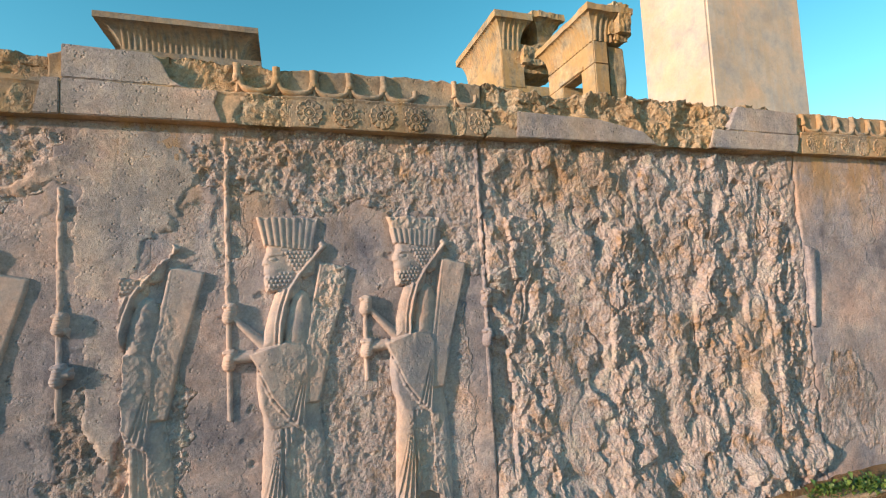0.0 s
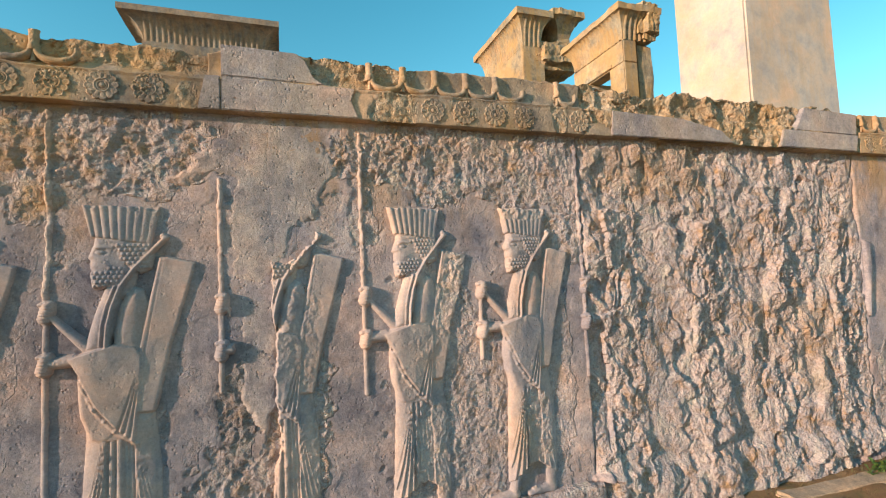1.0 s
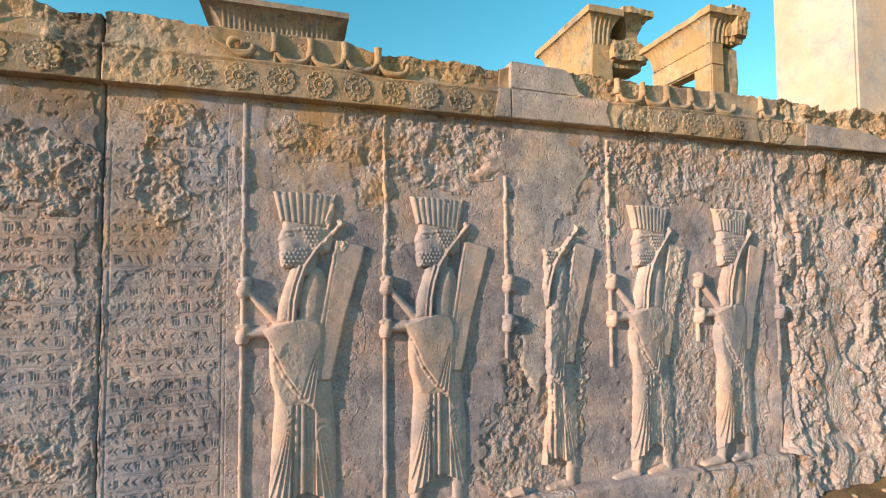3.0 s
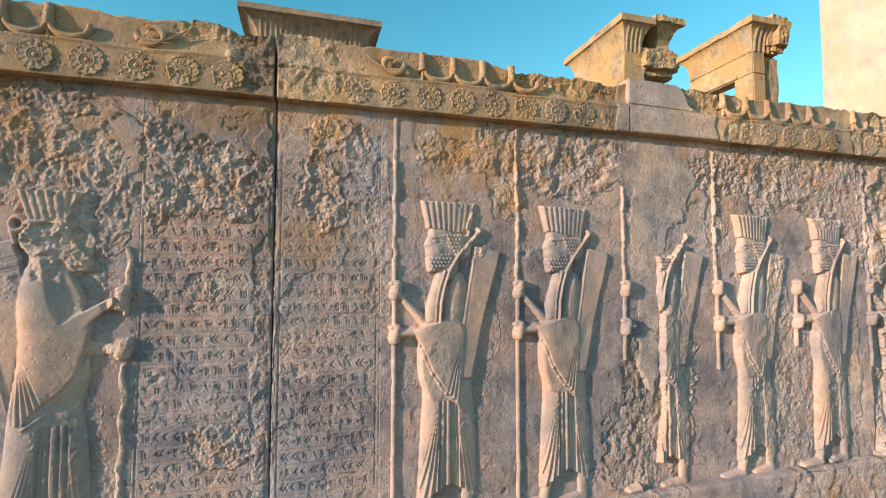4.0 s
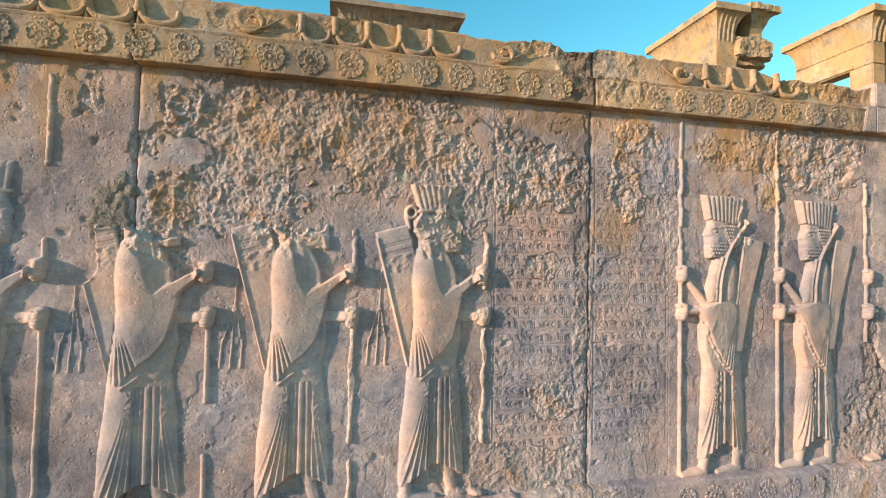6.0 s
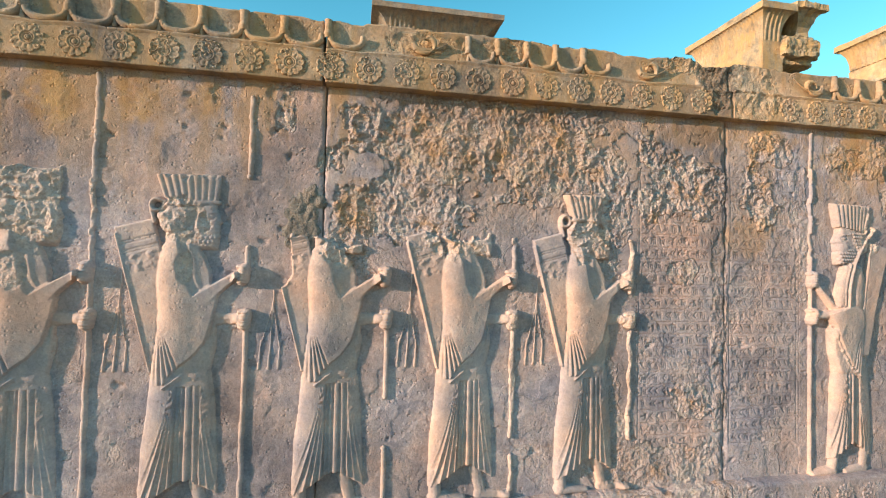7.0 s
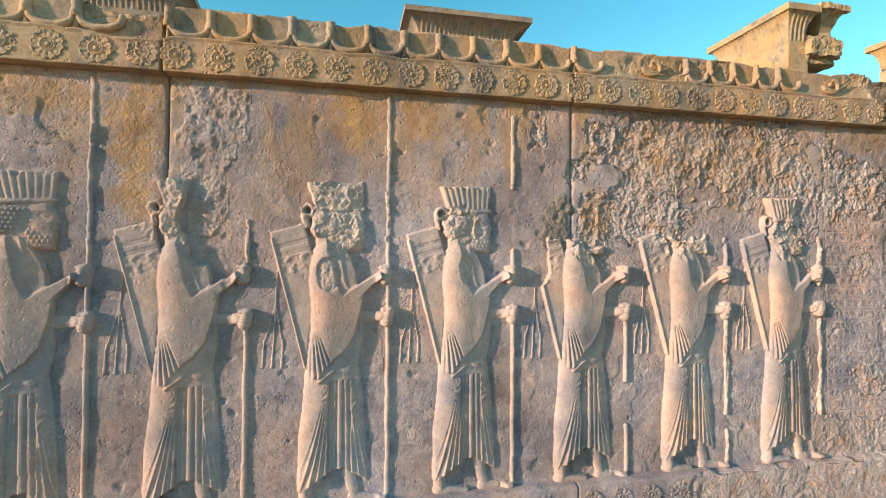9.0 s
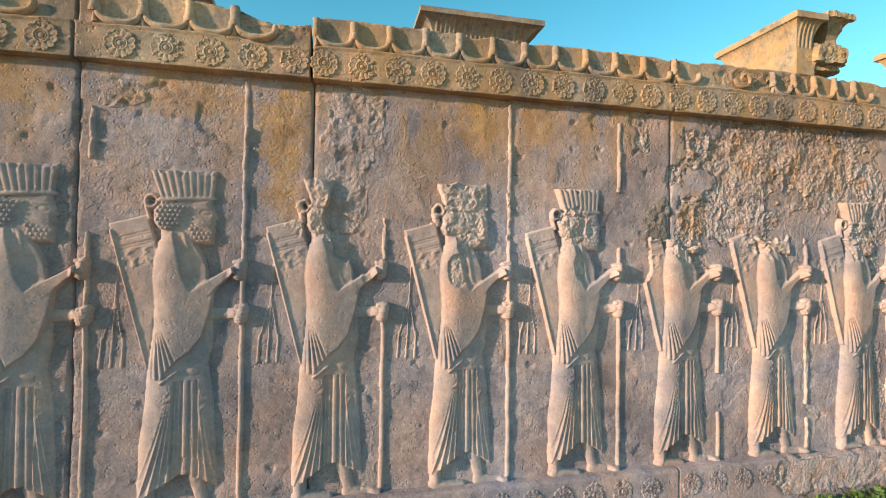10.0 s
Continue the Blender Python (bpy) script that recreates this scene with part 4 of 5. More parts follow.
# ---- plinth under the figures ----
def plinth(x0, x1):
    n = int((x1 - x0) / 0.012)
    prof = [(YW + 0.1, 0.112), (2.75, 0.112), (2.735, 0.108), (2.726, 0.10)] + [(2.725, 0.10 - 0.012 * k) for k in range(1, 40)]
    u = np.tile(np.linspace(x0, x1, n), (len(prof), 1))
    y = np.array([[p[0]] * n for p in prof])
    z = np.array([[p[1]] * n for p in prof])
    dmg = spots(u, z, [(-4.55, 0.0, 0.45, 0.16, 0.8), (-3.6, 0.0, 0.6, 0.2, 0.9), (-1.0, 0.0, 0.5, 0.2, 0.8), (0.7, -0.05, 0.65, 0.25, 1.0)], 2.5, 0.3, 19)
    zr = np.minimum(z, 0.085)
    r = 0.8 * jagged(u * 9, zr * 8, 5) + 0.35 * facets(u * 24, zr * 20, 7)
    y = y + np.where(y < 2.78, 0.003 * fbm(u * 8, zr * 8, 3, 3) + dmg * (0.010 + 0.014 * r), 0)
    z = z + np.where(z > 0.09, -dmg * 0.012 * (1 + fbm(u * 9, u * 0, 3, 6)), 0) + 0.003 * vnoise(u * 7, z * 0, 2)
    y, u, z, dmg = (np.pad(a, ((0, 0), (1, 1)), mode="edge") for a in (y, u, z, dmg))
    y[:, 0], y[:, -1] = YW + 0.1, YW + 0.1
    return child("plinth", grid_mesh("plinth", u[:, ::-1], y[:, ::-1], z[:, ::-1], None, dmg[:, ::-1]), M_WALL, wall, "limestone plinth with a row of worn rosettes")


plinths = [plinth(-10.6, -9.262), plinth(-9.258, -8.103), plinth(-8.097, -5.793), plinth(-5.787, -3.243), plinth(-3.237, 1.23)]


# ---- rosettes and swags ----
def rosette_mesh(r, worn, seed):
    """A twelve-petalled rosette with a ringed boss, facing -y."""
    n = int(r * 2.3 / 0.003)
    a, b = np.meshgrid(np.linspace(-r * 1.1, r * 1.1, n), np.linspace(-r * 1.1, r * 1.1, n))
    q, ang = np.hypot(a, b) / r, np.arctan2(b, a)
    k = np.abs(np.cos(ang * 6))
    edge = 0.80 + 0.2 * k ** 0.5
    petal = 0.011 * np.sqrt(np.clip(1 - ((q - 0.68) / 0.36) ** 2, 0, 1)) * (0.25 + 0.75 * k ** 0.6)
    rim = 0.006 * np.exp(-((q - edge + 0.07) / 0.05) ** 2)
    h = np.where(q < edge, petal + rim, 0)
    h = np.maximum(h, 0.014 * np.exp(-((q - 0.42) / 0.07) ** 2))
    h = np.maximum(h, 0.012 * np.exp(-((q - 0.27) / 0.05) ** 2))
    h = np.maximum(h, 0.017 * np.sqrt(np.clip(1 - (q / 0.19) ** 2, 0, 1)))
    w = sstep(0.1, 0.6, fbm(a * 22 + seed * 7, b * 22, 4, seed) + worn)
    h = 0.60 * h * (1 - 0.75 * w) + w * 0.004 * fbm(a * 90, b * 90, 3, seed + 3)
    on = (h > 0.0012) & (q < 1.05)
    f = on[:-1, :-1] | on[1:, :-1] | on[:-1, 1:] | on[1:, 1:]
    return grid_mesh("rosette", a, -np.where(on, h, -0.004), b, f, w)


ROS = [rosette_mesh(0.078, w, i) for i, w in enumerate((-0.55, -0.4, -0.7, -0.25, 0.1))]
ROS_LOW = [rosette_mesh(0.07, w, i + 9) for i, w in enumerate((-0.3, -0.1, 0.2))]
for m_ in ROS:
    m_.materials.append(M_CORN)
for m_ in ROS_LOW:
    m_.materials.append(M_WALL)


def swag_mesh(seed):
    """A hanging loop between two knots, with a tongue up and a spike down at the first."""
    rng = random.Random(seed)
    bm = bmesh.new()
    rows = []
    n = 15
    for i in range(n + 1):
        t = math.pi * i / n
        c = Vector((0.1035 - 0.092 * math.cos(t), 0, 0.072 - 0.062 * math.sin(t) ** 0.8 if 0 < i < n else 0.085))
        rad = 0.018 * (0.85 + 0.25 * math.sin(t)) * rng.uniform(0.86, 1.1)
        out = Vector((-math.cos(t), 0, -math.sin(t)))
        rows.append([bm.verts.new(c + out * rad * math.cos(p) + Vector((0, -1.25 * rad * math.sin(p), 0))) for p in np.linspace(-0.25, math.pi + 0.25, 8)])
    for a, b in zip(rows, rows[1:]):
        for k in range(7):
            bm.faces.new((a[k], a[k + 1], b[k + 1], b[k]))
    def lump(x, z0, z1, w0, w1, depth):
        rr = []
        for i in range(6):
            f = i / 5
            w = w0 + (w1 - w0) * f
            w *= rng.uniform(0.85, 1.15)
            rr.append([bm.verts.new((x + w * math.cos(p), -depth * math.sin(p) * (0.5 + 0.5 * math.sin(math.pi * (0.15 + 0.7 * f))) + 0.002, z0 + (z1 - z0) * f)) for p in np.linspace(-0.2, math.pi + 0.2, 7)])
        for a, b in zip(rr, rr[1:]):
            for k in range(6):
                bm.faces.new((a[k], a[k + 1], b[k + 1], b[k]))
    lump(0, 0.062, 0.165, 0.017, 0.026, 0.024)
    lump(0, 0.058, 0.102, 0.026, 0.022, 0.032)
    lump(0, 0.004, 0.06, 0.013, 0.006, 0.014)
    for f in bm.faces:
        f.smooth = True
    bmesh.ops.recalc_face_normals(bm, faces=bm.faces[:])
    me = bpy.data.meshes.new("swag")
    bm.to_mesh(me)
    bm.free()
    me.materials.append(M_CORN)
    return me


SWAGS = [swag_mesh(i) for i in range(5)]


# ---- cornice ----
def cornice_top(u):
    dip = 0.035 * sstep(-2.05, -1.9, u) * sstep(-1.0, -1.1, u) + 0.03 * sstep(-3.5, -3.4, u) * sstep(-3.2, -3.28, u) + 0.05 * sstep(-8.5, -8.3, u) * sstep(-8.05, -8.15, u)
    return 2.792 - dip + 0.008 * vnoise(u * 2.3, u * 0, 4) - 0.016 * np.clip(fbm(u * 6, u * 0 + 2, 4, 8), 0, 1) + 0.004 * vnoise(u * 30, u * 0, 9)


def cornice_block(x0, x1, broken_rows, label):
    n = int((x1 - x0) / 0.0085)
    u1 = np.linspace(x0 + 0.003, x1 - 0.003, n)
    top = cornice_top(u1)
    lows = [(YW + 0.15, 2.434), (2.757, 2.434), (2.753, 2.437)]
    rows = [(np.full(n, y), np.full(n, z)) for y, z in lows]
    for k in range(44):
        f = k / 43
        z = 2.44 + (top - 2.44) * f
        zz = 2.44 + 0.352 * f
        y = 2.752 if zz < 2.606 else (2.744 if zz < 2.622 else 2.778 + 0.012 * math.sin((zz - 2.622) / 0.17 * math.pi))
        rows.append((np.full(n, y), z))
    for y in (2.80, 2.83, 2.87, 2.92, 2.98, 3.05, 3.14, 3.25):
        rows.append((np.full(n, y), top - 0.02 + 0.012 * fbm(u1 * 9, u1 * 0 + y * 9, 3, 14)))
    y, z = np.array([r[0] for r in rows]), np.array([r[1] for r in rows])
    u = np.tile(u1, (len(rows), 1))
    d = spots(u, z, broken_rows, 3.0, 0.3, 23) if broken_rows else np.zeros(u.shape)
    big = sstep(1.2, 1.3, u) * sstep(4.2, 4.0, u)
    r = 0.85 * jagged(u * 8, z * 8, 15) + 0.4 * facets(u * 16, z * 14, 17) + 0.3 * jagged(u * 28, z * 26, 18, 2)
    lump = 0.7 * facets(u * 5.5, z * 6.0, 25) + 0.5 * fbm(u * 3.1, z * 3.1, 3, 26)
    front = (y < 2.79) & (z > 2.436)
    y = y + np.where(front, 0.003 * fbm(u * 9, z * 9, 4, 18) + d * (0.016 - 0.017 * r - big * (0.008 * r + 0.035 * lump)), 0)
    ridge = fbm(u1 * 4.5, u1 * 0 + 1.5, 4, 27)
    z = z + np.where(z > 2.7, d * (0.006 * r + 0.030 * ridge[None, :] * (0.4 + 0.6 * big)), 0)
    y = np.maximum(y, 2.7435)
    y, u, z, d = (np.pad(a, ((0, 0), (1, 1)), mode="edge") for a in (y, u, z, d))
    y[:, 0], y[:, -1] = np.maximum(y[:, 0], 3.0), np.maximum(y[:, -1], 3.0)
    stain_shade = spots(u, z, [(-3.33, 2.58, 0.12, 0.25, 0.9), (-3.6, 2.5, 0.3, 0.1, 0.4), (-8.2, 2.55, 0.1, 0.2, 0.4), (-1.16, 2.7, 0.08, 0.15, 0.5), (-9.3, 2.6, 0.1, 0.2, 0.4)], 2.0, 0.5, 67, 0.35)
    rust = spots(u, z, [(-1.6, 2.7, 0.45, 0.08, 0.8), (-5.0, 2.7, 0.5, 0.09, 0.5), (-0.3, 2.7, 0.2, 0.1, 0.6), (2.4, 2.6, 0.9, 0.15, 0.45)], 2.0, 0.5, 69, 0.35)
    return child("cornice_block", grid_mesh("cornice_block", u, y, z, None, d, marks=[("stain_shade", stain_shade), ("rust", rust)]), M_CORN, wall, label)


COUNT = random.Random(8)
LOOPS_A = [(-5.79, 0.20, 1), (-4.995, 0.16, 1), (-4.815, 0.18, 4)]
LOOPS_B = [(-2.436, 0.188, 4)]
LOOPS_C = [(-0.234, 0.2068, 5), (1.05, 0.15, 1)]


def dress(ob, first, pitch, count, skip=(), loops=()):
    """Rosettes in a row, and swags: rows of first, pitch and count."""
    for k in range(count):
        if k not in skip:
            r = child("rosette", COUNT.choice(ROS), None, ob)
            r.matrix_basis = pose(first + pitch * k, 2.752, 2.522, 0, COUNT.uniform(0, 30), 0)
    for at, gap, number in loops:
        for k in range(number):
            s = child("swag", COUNT.choice(SWAGS), None, ob)
            s.matrix_basis = pose(at + gap * k, 2.778, 2.625 + COUNT.uniform(-0.003, 0.003)) @ Matrix.Diagonal((gap / 0.207, 1, COUNT.uniform(0.93, 1.03), 1))


c = cornice_block(-10.6, -9.27, [], "ochre limestone cornice block with rosettes and swags")
dress(c, -10.46, 0.212, 6, (), [(-10.5, 0.212, 5)])
c = cornice_block(-9.26, -8.12, [(-8.3, 2.8, 0.2, 0.1, 0.7)], "ochre limestone cornice block with rosettes and swags, one corner broken")
dress(c, -9.055, 0.2125, 5, (), [(-9.186, 0.222, 4)])
c = cornice_block(-8.11, -5.81, [(-5.95, 2.52, 0.06, 0.06, 0.6)], "ochre limestone cornice block with rosettes and swags")
dress(c, -8.046, 0.2062, 11, (), [(-8.094, 0.2073, 11)])
c = cornice_block(-5.80, -3.25, [(-3.36, 2.66, 0.11, 0.2, 1.0), (-5.2, 2.72, 0.25, 0.06, 0.6), (-4.78, 2.72, 0.12, 0.07, 0.7), (-3.5, 2.75, 0.2, 0.05, 0.8)], "ochre limestone cornice block with rosettes, swags and a scroll")
dress(c, -5.77, 0.2085, 12, (), LOOPS_A)
c = cornice_block(-3.24, -1.10, [(-3.08, 2.66, 0.16, 0.2, 0.7), (-1.45, 2.72, 0.5, 0.09, 0.8), (-1.2, 2.5, 0.05, 0.08, 0.5)], "ochre limestone cornice block with rosettes and a worn upper edge")
dress(c, -2.815, 0.2055, 8, (), LOOPS_B)
c = cornice_block(-1.11, 1.235, [(-0.3, 2.72, 0.3, 0.1, 0.9), (-0.1, 2.52, 0.12, 0.1, 0.9), (1.05, 2.52, 0.06, 0.1, 0.8), (0.33, 2.52, 0.06, 0.08, 0.5)], "ochre limestone cornice block, partly broken, with rosettes and swags")
dress(c, 0.149, 0.2105, 6, (4,), LOOPS_C)
c = cornice_block(1.245, 4.09, [(2.7, 2.62, 1.6, 0.25, 1.0)], "badly broken ochre limestone cornice block")
c = cornice_block(4.10, 7.2, [], "ochre limestone cornice block with rosettes and swags")
dress(c, 4.24, 0.208, 14, (), [(4.17, 0.208, 14)])


def scroll(x, z, parent, k):
    """A curled tendril at the end of a row of swags."""
    bm = bmesh.new()
    rows = []
    for i in range(26):
        t = i / 25
        a = math.pi * (1.0 + 2.6 * t) if t < 0.75 else math.pi * 2.95
        rr = 0.062 * (1 - 0.8 * min(t / 0.75, 1)) + 0.006
        c = Vector((math.cos(a) * rr * 1.1, 0, math.sin(a) * rr))
        rows.append((c, 0.014))
    tail = [(Vector((-0.062 + 0.03 * i, 0, -0.02 - 0.045 * math.sin(math.pi * (i + 1) / 9) + 0.01 * i)), 0.015 - 0.001 * i) for i in range(8)]
    for chain in (rows[:20], tail):
        rings = [[bm.verts.new(c + Vector((rad * math.cos(p), -1.3 * rad * math.sin(p), rad * 0.9 * math.sin(2 * p) * 0.3 + rad * math.cos(p) * 0.8))) for p in np.linspace(0, math.pi, 7)] for c, rad in chain]
        for a, b in zip(rings, rings[1:]):
            for j in range(6):
                bm.faces.new((a[j], a[j + 1], b[j + 1], b[j]))
    bmesh.ops.recalc_face_normals(bm, faces=bm.faces[:])
    ob = part("scroll", bm, M_CORN, parent, smooth=True)
    ob.matrix_basis = pose(x, 2.775, z) @ Matrix.Diagonal((k, 1, 1, 1))


scroll(-3.83, 2.70, wall, 1)
scroll(-5.24, 2.71, wall, 1)
scroll(-2.62, 2.70, wall, -1)


def repair_block(pts, y0, y1, label):
    bm = bmesh.new()
    f = [bm.verts.new((x, y0, z)) for x, z in pts]
    b = [bm.verts.new((x, y1, z)) for x, z in pts]
    bm.faces.new(f), bm.faces.new(b[::-1])
    for i in range(len(pts)):
        j = (i + 1) % len(pts)
        bm.faces.new((f[j], f[i], b[i], b[j]))
    bmesh.ops.recalc_face_normals(bm, faces=bm.faces[:])
    bmesh.ops.bevel(bm, geom=bm.edges[:], offset=0.005, segments=2, affect="EDGES")
    part("repair_block", bm, M_NEW, wall, label)


repair_block([(-1.155, 2.437), (-1.045, 2.437), (-1.045, 2.624), (-1.12, 2.618)], 2.741, 3.0, "smooth pale repair stone in the cornice")
repair_block([(-1.04, 2.437), (-0.31, 2.437), (-0.35, 2.54), (-0.325, 2.612), (-1.04, 2.622)], 2.741, 3.0, "smooth pale repair stone in the cornice")
repair_block([(-1.04, 2.627), (-0.49, 2.618), (-0.56, 2.66), (-0.60, 2.75), (-0.65, 2.79), (-1.04, 2.80)], 2.747, 3.02, "smooth pale repair stone in the cornice, its end cut in a curve")
repair_block([(1.46, 2.440), (2.60, 2.440), (2.48, 2.53), (2.1, 2.60), (1.47, 2.615)], 2.737, 3.0, "smooth pale repair stone in the broken cornice")
repair_block([(3.10, 2.44), (4.02, 2.44), (4.06, 2.58), (3.15, 2.585)], 2.735, 3.0, "smooth pale repair stone in the broken cornice")
repair_block([(3.30, 2.59), (4.05, 2.586), (4.07, 2.77), (3.42, 2.785)], 2.743, 3.1, "smooth pale repair stone in the broken cornice")
for p_, first, count, gap in ((plinths[0], -10.5, 6, ()), (plinths[1], -9.15, 6, ()), (plinths[2], -8.0, 11, ()), (plinths[3], -5.70, 4, ()), (plinths[4], -2.6, 10, (6, 7, 8, 9))):
    for k in range(count):
        if k not in gap:
            r = child("rosette", COUNT.choice(ROS_LOW), None, p_)
            r.matrix_basis = pose(first + 0.2 * k, 2.726, 0.005, 0, COUNT.uniform(0, 30), 0)


# ---- ground ----
def ground_z(x, y):
    return -0.215 + 0.02 * fbm(x * 0.7, y * 0.7, 3, 2) + 0.012 * fbm(x * 5, y * 5, 3, 3)


ax = np.concatenate([-np.geomspace(900, 12.5, 26), np.arange(-12, 9.01, 0.045), np.geomspace(9.6, 900, 26)])
ay = np.concatenate([-np.geomspace(900, 3.2, 30), np.arange(-3.0, 0.9, 0.15), np.arange(0.9, 2.96, 0.035), np.geomspace(3.2, 900, 24)])
gx, gy = np.meshgrid(ax, ay)
ground = new("ground", grid_mesh("ground", gx, gy, np.where((np.abs(gx) < 13) & (gy < 3) & (gy > -4), ground_z(gx, gy), -0.23)))
ground.data.materials.append(M_SOIL)
tagged(ground, "dry reddish-brown earth with sparse weeds and stones", "ground", kind="structure")


# ---- weeds, grass, stones ----
def leaf(bm, base, out, up, w, curl):
    side = Vector((0, 0, 1)).cross(out).normalized() * w
    tip = base + out + Vector((0, 0, up))
    mid = base + out * 0.55 + Vector((0, 0, up * 0.75 + curl))
    v = [bm.verts.new(p) for p in (base, mid - side, mid + Vector((0, 0, -w * 0.4)), mid + side, tip)]
    for q in ((v[0], v[1], v[2]), (v[0], v[2], v[3]), (v[1], v[4], v[2]), (v[2], v[4], v[3])):
        bm.faces.new(q)


def weed(x, y, size, count, seed):
    rng = random.Random(seed)
    bm = bmesh.new()
    for _ in range(count):
        a, r = rng.uniform(0, 6.283), rng.uniform(0, size) ** 1.0
        base = Vector((x + math.cos(a) * r * 1.4, y + math.sin(a) * r * 0.6, 0))
        base.z = float(ground_z(np.array([base.x]), np.array([base.y]))[0]) + rng.uniform(0, 0.05)
        b, ln = rng.uniform(0, 6.283), rng.uniform(0.02, 0.055)
        leaf(bm, base, Vector((math.cos(b) * ln, math.sin(b) * ln, 0)), rng.uniform(0.01, 0.06), ln * 0.38, 0.012)
    ob = new("weed", bpy.data.meshes.new("weed"))
    bm.to_mesh(ob.data)
    bm.free()
    ob.data.materials.append(M_LEAF)
    tagged(ob, "low green broad-leaved weed growing at the wall's foot", "plant", "weeds at the wall")


for i, (x, y, size, count) in enumerate(((3.75, 2.6, 0.13, 130), (4.1, 2.55, 0.16, 170), (4.35, 2.45, 0.1, 80), (-4.75, 2.62, 0.1, 90), (-4.45, 2.6, 0.13, 120), (-4.15, 2.62, 0.1, 80),
                                         (-3.9, 2.55, 0.12, 90), (2.6, 2.3, 0.12, 90), (-3.3, 2.6, 0.1, 60), (2.95, 2.15, 0.14, 120), (1.9, 2.3, 0.1, 60), (3.3, 2.2, 0.14, 110))):
    weed(x, y, size, count, i)
rng = random.Random(5)
bm = bmesh.new()
for _ in range(5200):
    x, y = rng.uniform(-9, 6.5), 2.72 - abs(rng.gauss(0, 0.55))
    if fbm(np.array([x * 1.3]), np.array([y * 1.3]), 3, 77)[0] < 0.05:
        continue
    z = float(ground_z(np.array([x]), np.array([y]))[0]) - 0.004
    a, ln = rng.uniform(0, 6.283), rng.uniform(0.012, 0.05)
    o = Vector((math.cos(a), math.sin(a), 0))
    w = Vector((-o.y, o.x, 0)) * 0.0028
    v = [bm.verts.new(Vector((x, y, z)) + p) for p in (-w, w, o * ln * 0.7 + Vector((0, 0, ln)))]
    bm.faces.new(v)
grass = new("grass", bpy.data.meshes.new("grass"))
bm.to_mesh(grass.data)
bm.free()
grass.data.materials.append(M_GRASS)
tagged(grass, "short dry grass blades on the bare earth", "grass", kind="stuff")
for i in range(44):
    x, y, s = rng.uniform(0.8, 5.5) if i < 32 else rng.uniform(-6, 0.8), 2.68 - abs(rng.gauss(0, 0.35)), rng.uniform(0.008, 0.024)
    bm = bmesh.new()
    bmesh.ops.create_icosphere(bm, subdivisions=2, radius=s)
    for v in bm.verts:
        v.co = Vector((v.co.x * 1.3, v.co.y, v.co.z * 0.7)) * (1 + 0.35 * noise.noise(v.co * 40 + Vector((i, 0, 0))))
    ob = new("stone_fragment", bpy.data.meshes.new("stone_fragment"))
    bm.to_mesh(ob.data)
    bm.free()
    ob.data.materials.append(M_CORN)
    ob.matrix_basis = pose(x, y, float(ground_z(np.array([x]), np.array([y]))[0]) + s * 0.3, 0, 0, i * 40)
    tagged(ob, "small pale limestone fragment lying on the earth", "stone", "stones at the wall")
bm = block(2.65, 4.6, 2.49, 2.67, -0.28, -0.18, 0.022, 11, 0.02, 3)
slab_ob = new("stone_kerb", bpy.data.meshes.new("stone_kerb"))
bm.to_mesh(slab_ob.data)
bm.free()
slab_ob.data.materials.append(M_CORN)
slab_ob.matrix_basis = Matrix.Translation((3.5, 2.58, 0)) @ pose(0, 0, 0, 0, 0, -2) @ Matrix.Translation((-3.5, -2.58, 0))
tagged(slab_ob, "long flat pale stone half sunk in the earth", "stone")


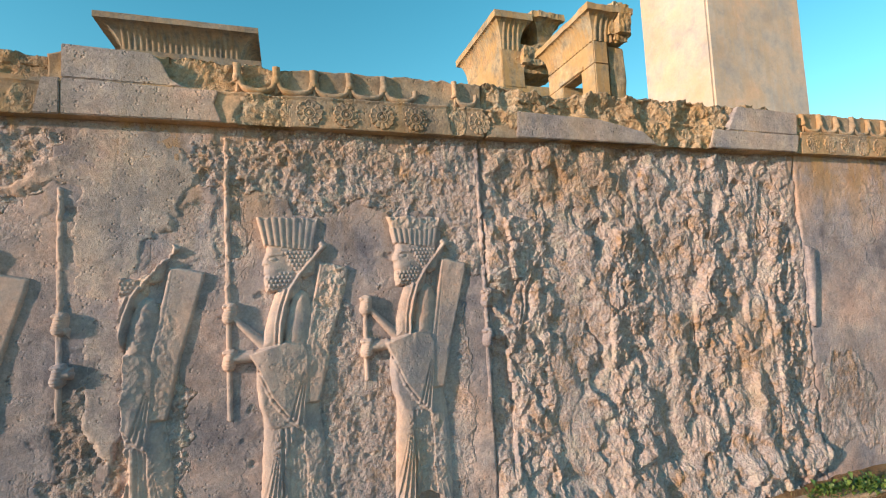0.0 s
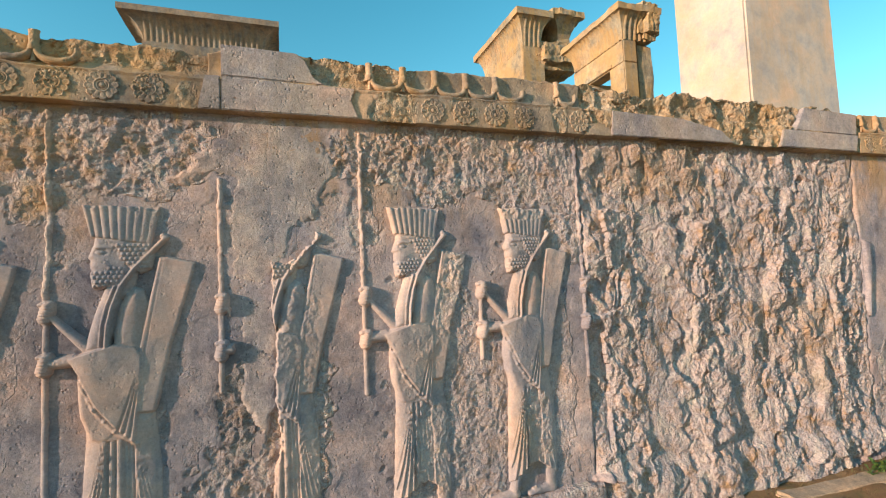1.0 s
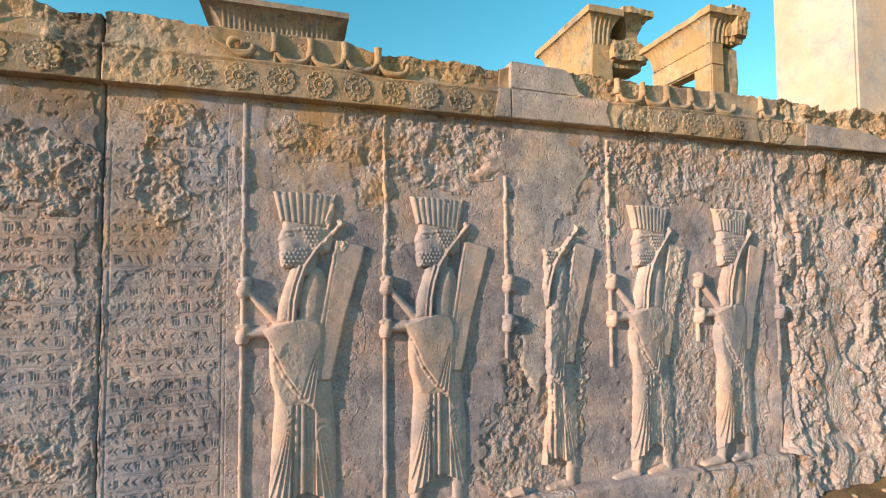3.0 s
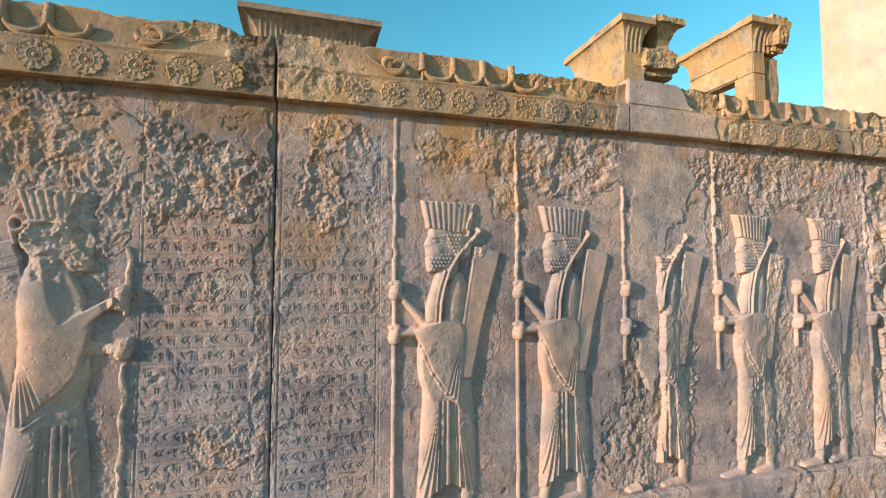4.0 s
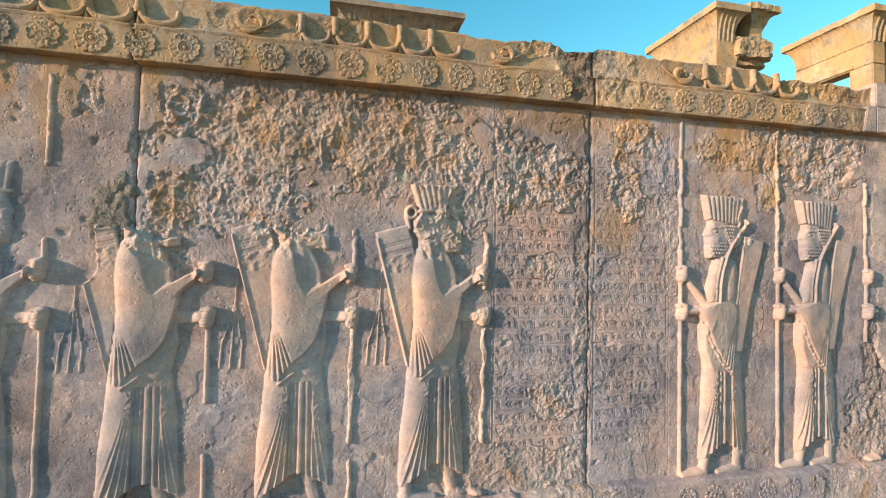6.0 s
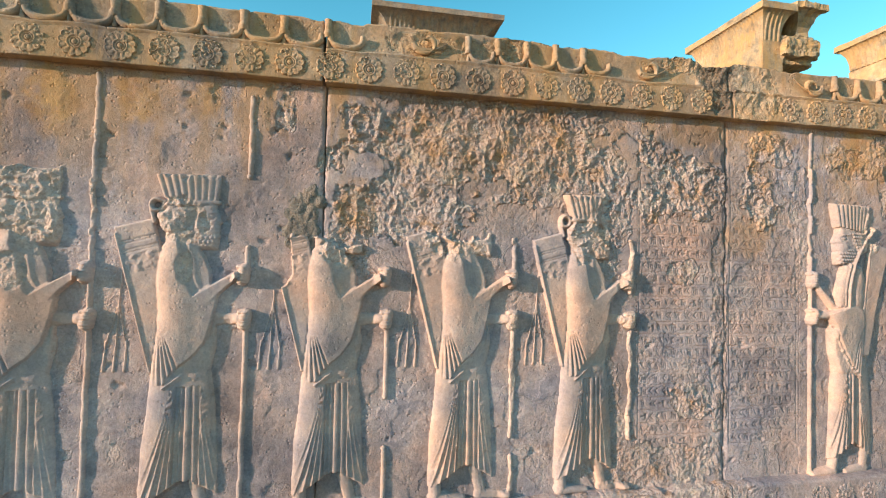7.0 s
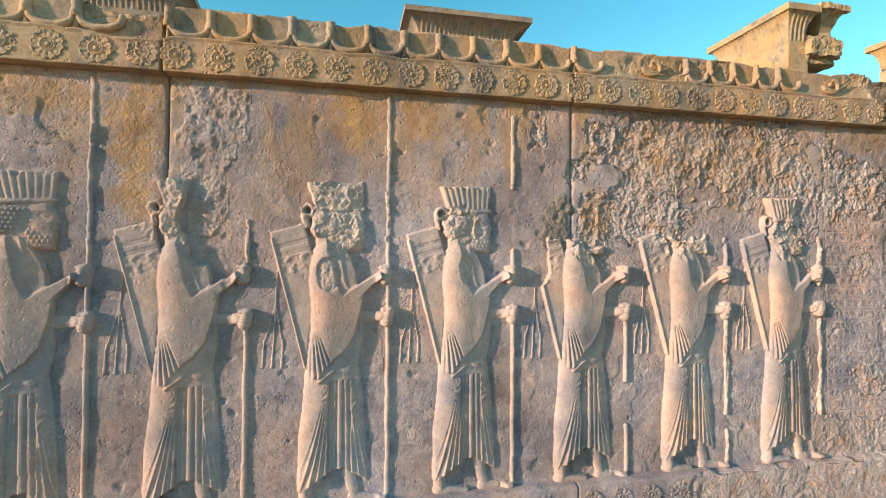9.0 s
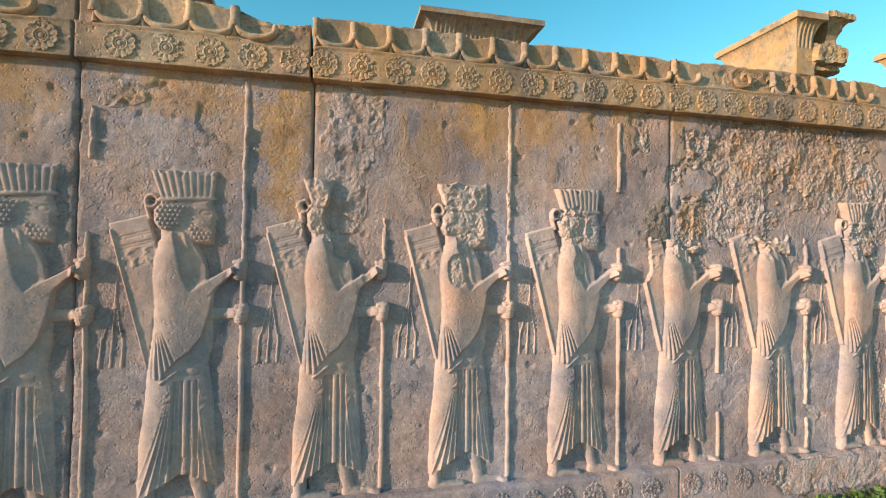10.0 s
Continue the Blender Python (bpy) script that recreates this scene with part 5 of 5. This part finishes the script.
# ---- ruined gateways on the terrace ----
def cavetto(x0, x1, y0, y1, z0, z1, flare, material, parent, pitch, name="cornice", worn=0.01, sides="xyXY"):
    """A concave fluted cornice round a block, with a flat top slab; each flute is a piece."""
    lip = (z1 - z0) * 0.2
    zs = np.linspace(0, 1, 8)
    prof = [(flare * (1 - math.cos(t * math.pi / 2)) ** 0.9, z0 + (z1 - lip - z0) * math.sin(t * math.pi / 2) ** 0.9) for t in zs] + [(flare * 1.12, z1 - lip), (flare * 1.12, z1)]
    bm = bmesh.new()
    rings = [[bm.verts.new(p) for p in ((x0 - o, y0 - o, z), (x1 + o, y0 - o, z), (x1 + o, y1 + o, z), (x0 - o, y1 + o, z))] for o, z in prof]
    for a, b in zip(rings, rings[1:]):
        for k in range(4):
            bm.faces.new((a[k], a[(k + 1) % 4], b[(k + 1) % 4], b[k]))
    bm.faces.new(rings[0][::-1]), bm.faces.new(rings[-1])
    bmesh.ops.subdivide_edges(bm, edges=[e for e in bm.edges if e.calc_length() > 0.5], cuts=14, use_grid_fill=True)
    for v in bm.verts:
        v.co += noise.noise_vector(v.co * 3) * worn + noise.noise_vector(v.co * 9) * worn * 0.5
    ob = part(name, bm, material, parent, "concave fluted cornice with a flat top")
    fl = bmesh.new()
    rows = [[fl.verts.new((dx * pitch * 0.42, -o - dep, z)) for dx, dep in ((-1, -0.01), (-0.6, 0.018), (0, 0.03), (0.6, 0.018), (1, -0.01))] for o, z in prof[:8]]
    for a, b in zip(rows, rows[1:]):
        for k in range(4):
            fl.faces.new((a[k], a[k + 1], b[k + 1], b[k]))
    for f in fl.faces:
        f.smooth = True
    me = bpy.data.meshes.new("flute")
    fl.to_mesh(me)
    fl.free()
    me.materials.append(material)
    for side, n, at in (("y", x1 - x0, lambda d: pose(x0 + d, y0, 0)), ("X", y1 - y0, lambda d: pose(x1, y0 + d, 0, 0, 0, 90)), ("x", y1 - y0, lambda d: pose(x0, y0 + d, 0, 0, 0, -90))):
        if side in sides:
            for k in range(int(n / pitch)):
                child("flute", me, None, ob).matrix_basis = at((k + 0.5) * n / int(n / pitch))
    return ob


def gate(label):
    return tagged(new("stone_gateway"), label, "gateway", "ruined gateways on the terrace")


TZ = 2.62
ga = gate("weathered limestone doorway with a fluted concave lintel, shade in its colour")
ga.matrix_basis = pose(0.04, 0.42, 0.1)
part("jamb", block(-4.75, -3.75, 16.0, 17.2, TZ - 0.1, 8.3, 0.02, 5), M_GATE_SHADE, ga)
part("jamb", block(-1.75, -0.95, 16.0, 17.2, TZ - 0.1, 8.3, 0.02, 5), M_GATE_SHADE, ga)
part("lintel", block(-4.75, -0.66, 15.98, 17.25, 8.25, 9.16, 0.02, 5), M_GATE_SHADE, ga)
cavetto(-4.72, -1.32, 16.1, 17.1, 9.12, 10.04, 0.53, M_GATE_SHADE, ga, 0.16)

gb = gate("sunlit limestone gateway with a broken fluted cornice")
gb.matrix_basis = pose(0.24, 0.25, 0.16)
part("jamb", block(5.88, 7.5, 11.9, 12.8, TZ - 0.16, 7.1, 0.03, 6), M_GATE, gb)
part("jamb", block(5.88, 7.5, 13.8, 14.6, TZ - 0.16, 7.1, 0.03, 6), M_GATE, gb)
part("lintel", block(5.88, 6.6, 11.88, 14.65, 7.0, 8.14, 0.02, 6), M_GATE, gb)
part("lintel", block(6.3, 7.86, 11.7, 13.2, 7.5, 8.36, 0.10, 17, 0.2, 4), M_GATE, gb, "rough broken lintel stone")
cavetto(5.9, 6.52, 11.9, 14.6, 8.12, 9.14, 0.27, M_GATE, gb, 0.13)
cavetto(7.16, 7.58, 11.95, 13.0, 8.34, 9.28, 0.31, M_GATE, gb, 0.17, "cornice", 0.06, "")

gc = gate("limestone window frame with a broken fluted cornice, its side sunlit")
gc.matrix_basis = pose(0.12, 0.1, -0.04)
part("jamb", block(5.86, 6.2, 7.68, 8.15, TZ, 5.83, 0.01, 5), M_GATE, gc)
part("jamb", block(6.22, 6.68, 7.74, 8.2, TZ, 6.28, 0.035, 15, 0.05, 5), M_GATE, gc, "rough dark jamb stone")
part("jamb", block(5.86, 6.6, 8.84, 9.4, TZ, 5.83, 0.01, 5), M_GATE, gc)
part("lintel", block(5.86, 6.2, 7.68, 9.42, 5.82, 6.3, 0.01, 5), M_GATE, gc)
part("sill_band", block(5.83, 5.9, 8.05, 8.95, 5.84, 5.92, 0.004, 3, 0.01), M_GATE, gc, "projecting moulding over the opening")
cavetto(5.87, 6.5, 7.7, 9.38, 6.3, 6.95, 0.2, M_GATE, gc, 0.12, "cornice", 0.025, "xy")
part("broken_cap", block(6.24, 6.78, 7.5, 8.4, 6.34, 7.15, 0.06, 17, 0.12, 9), M_GATE, gc, "rough broken stone of the cornice")

pl = tagged(new("stone_pillar"), "tall smooth pale limestone pillar with a cracked face", "pillar")
part("shaft", block(5.88, 7.80, 5.05, 6.35, TZ, 9.6, 0.012, 9, 0.03, 2), M_PIL, pl)

gd = gate("weathered fluted lintel with a broken edge, shade put into its colour")
gd.matrix_basis = pose(0.0, 0.42, 0.1)
part("jamb", block(-16.3, -15.0, 16.0, 17.2, TZ - 0.1, 8.3, 0.02, 5), M_GATE_SHADE, gd)
part("jamb", block(-13.7, -12.75, 16.0, 17.2, TZ - 0.1, 8.3, 0.02, 5), M_GATE_SHADE, gd)
part("lintel", block(-16.3, -12.7, 15.98, 17.25, 8.25, 9.16, 0.02, 5), M_GATE_SHADE, gd)
cavetto(-16.3, -12.72, 16.1, 17.1, 9.12, 10.04, 0.53, M_GATE_SHADE, gd, 0.16, "cornice", 0.03)
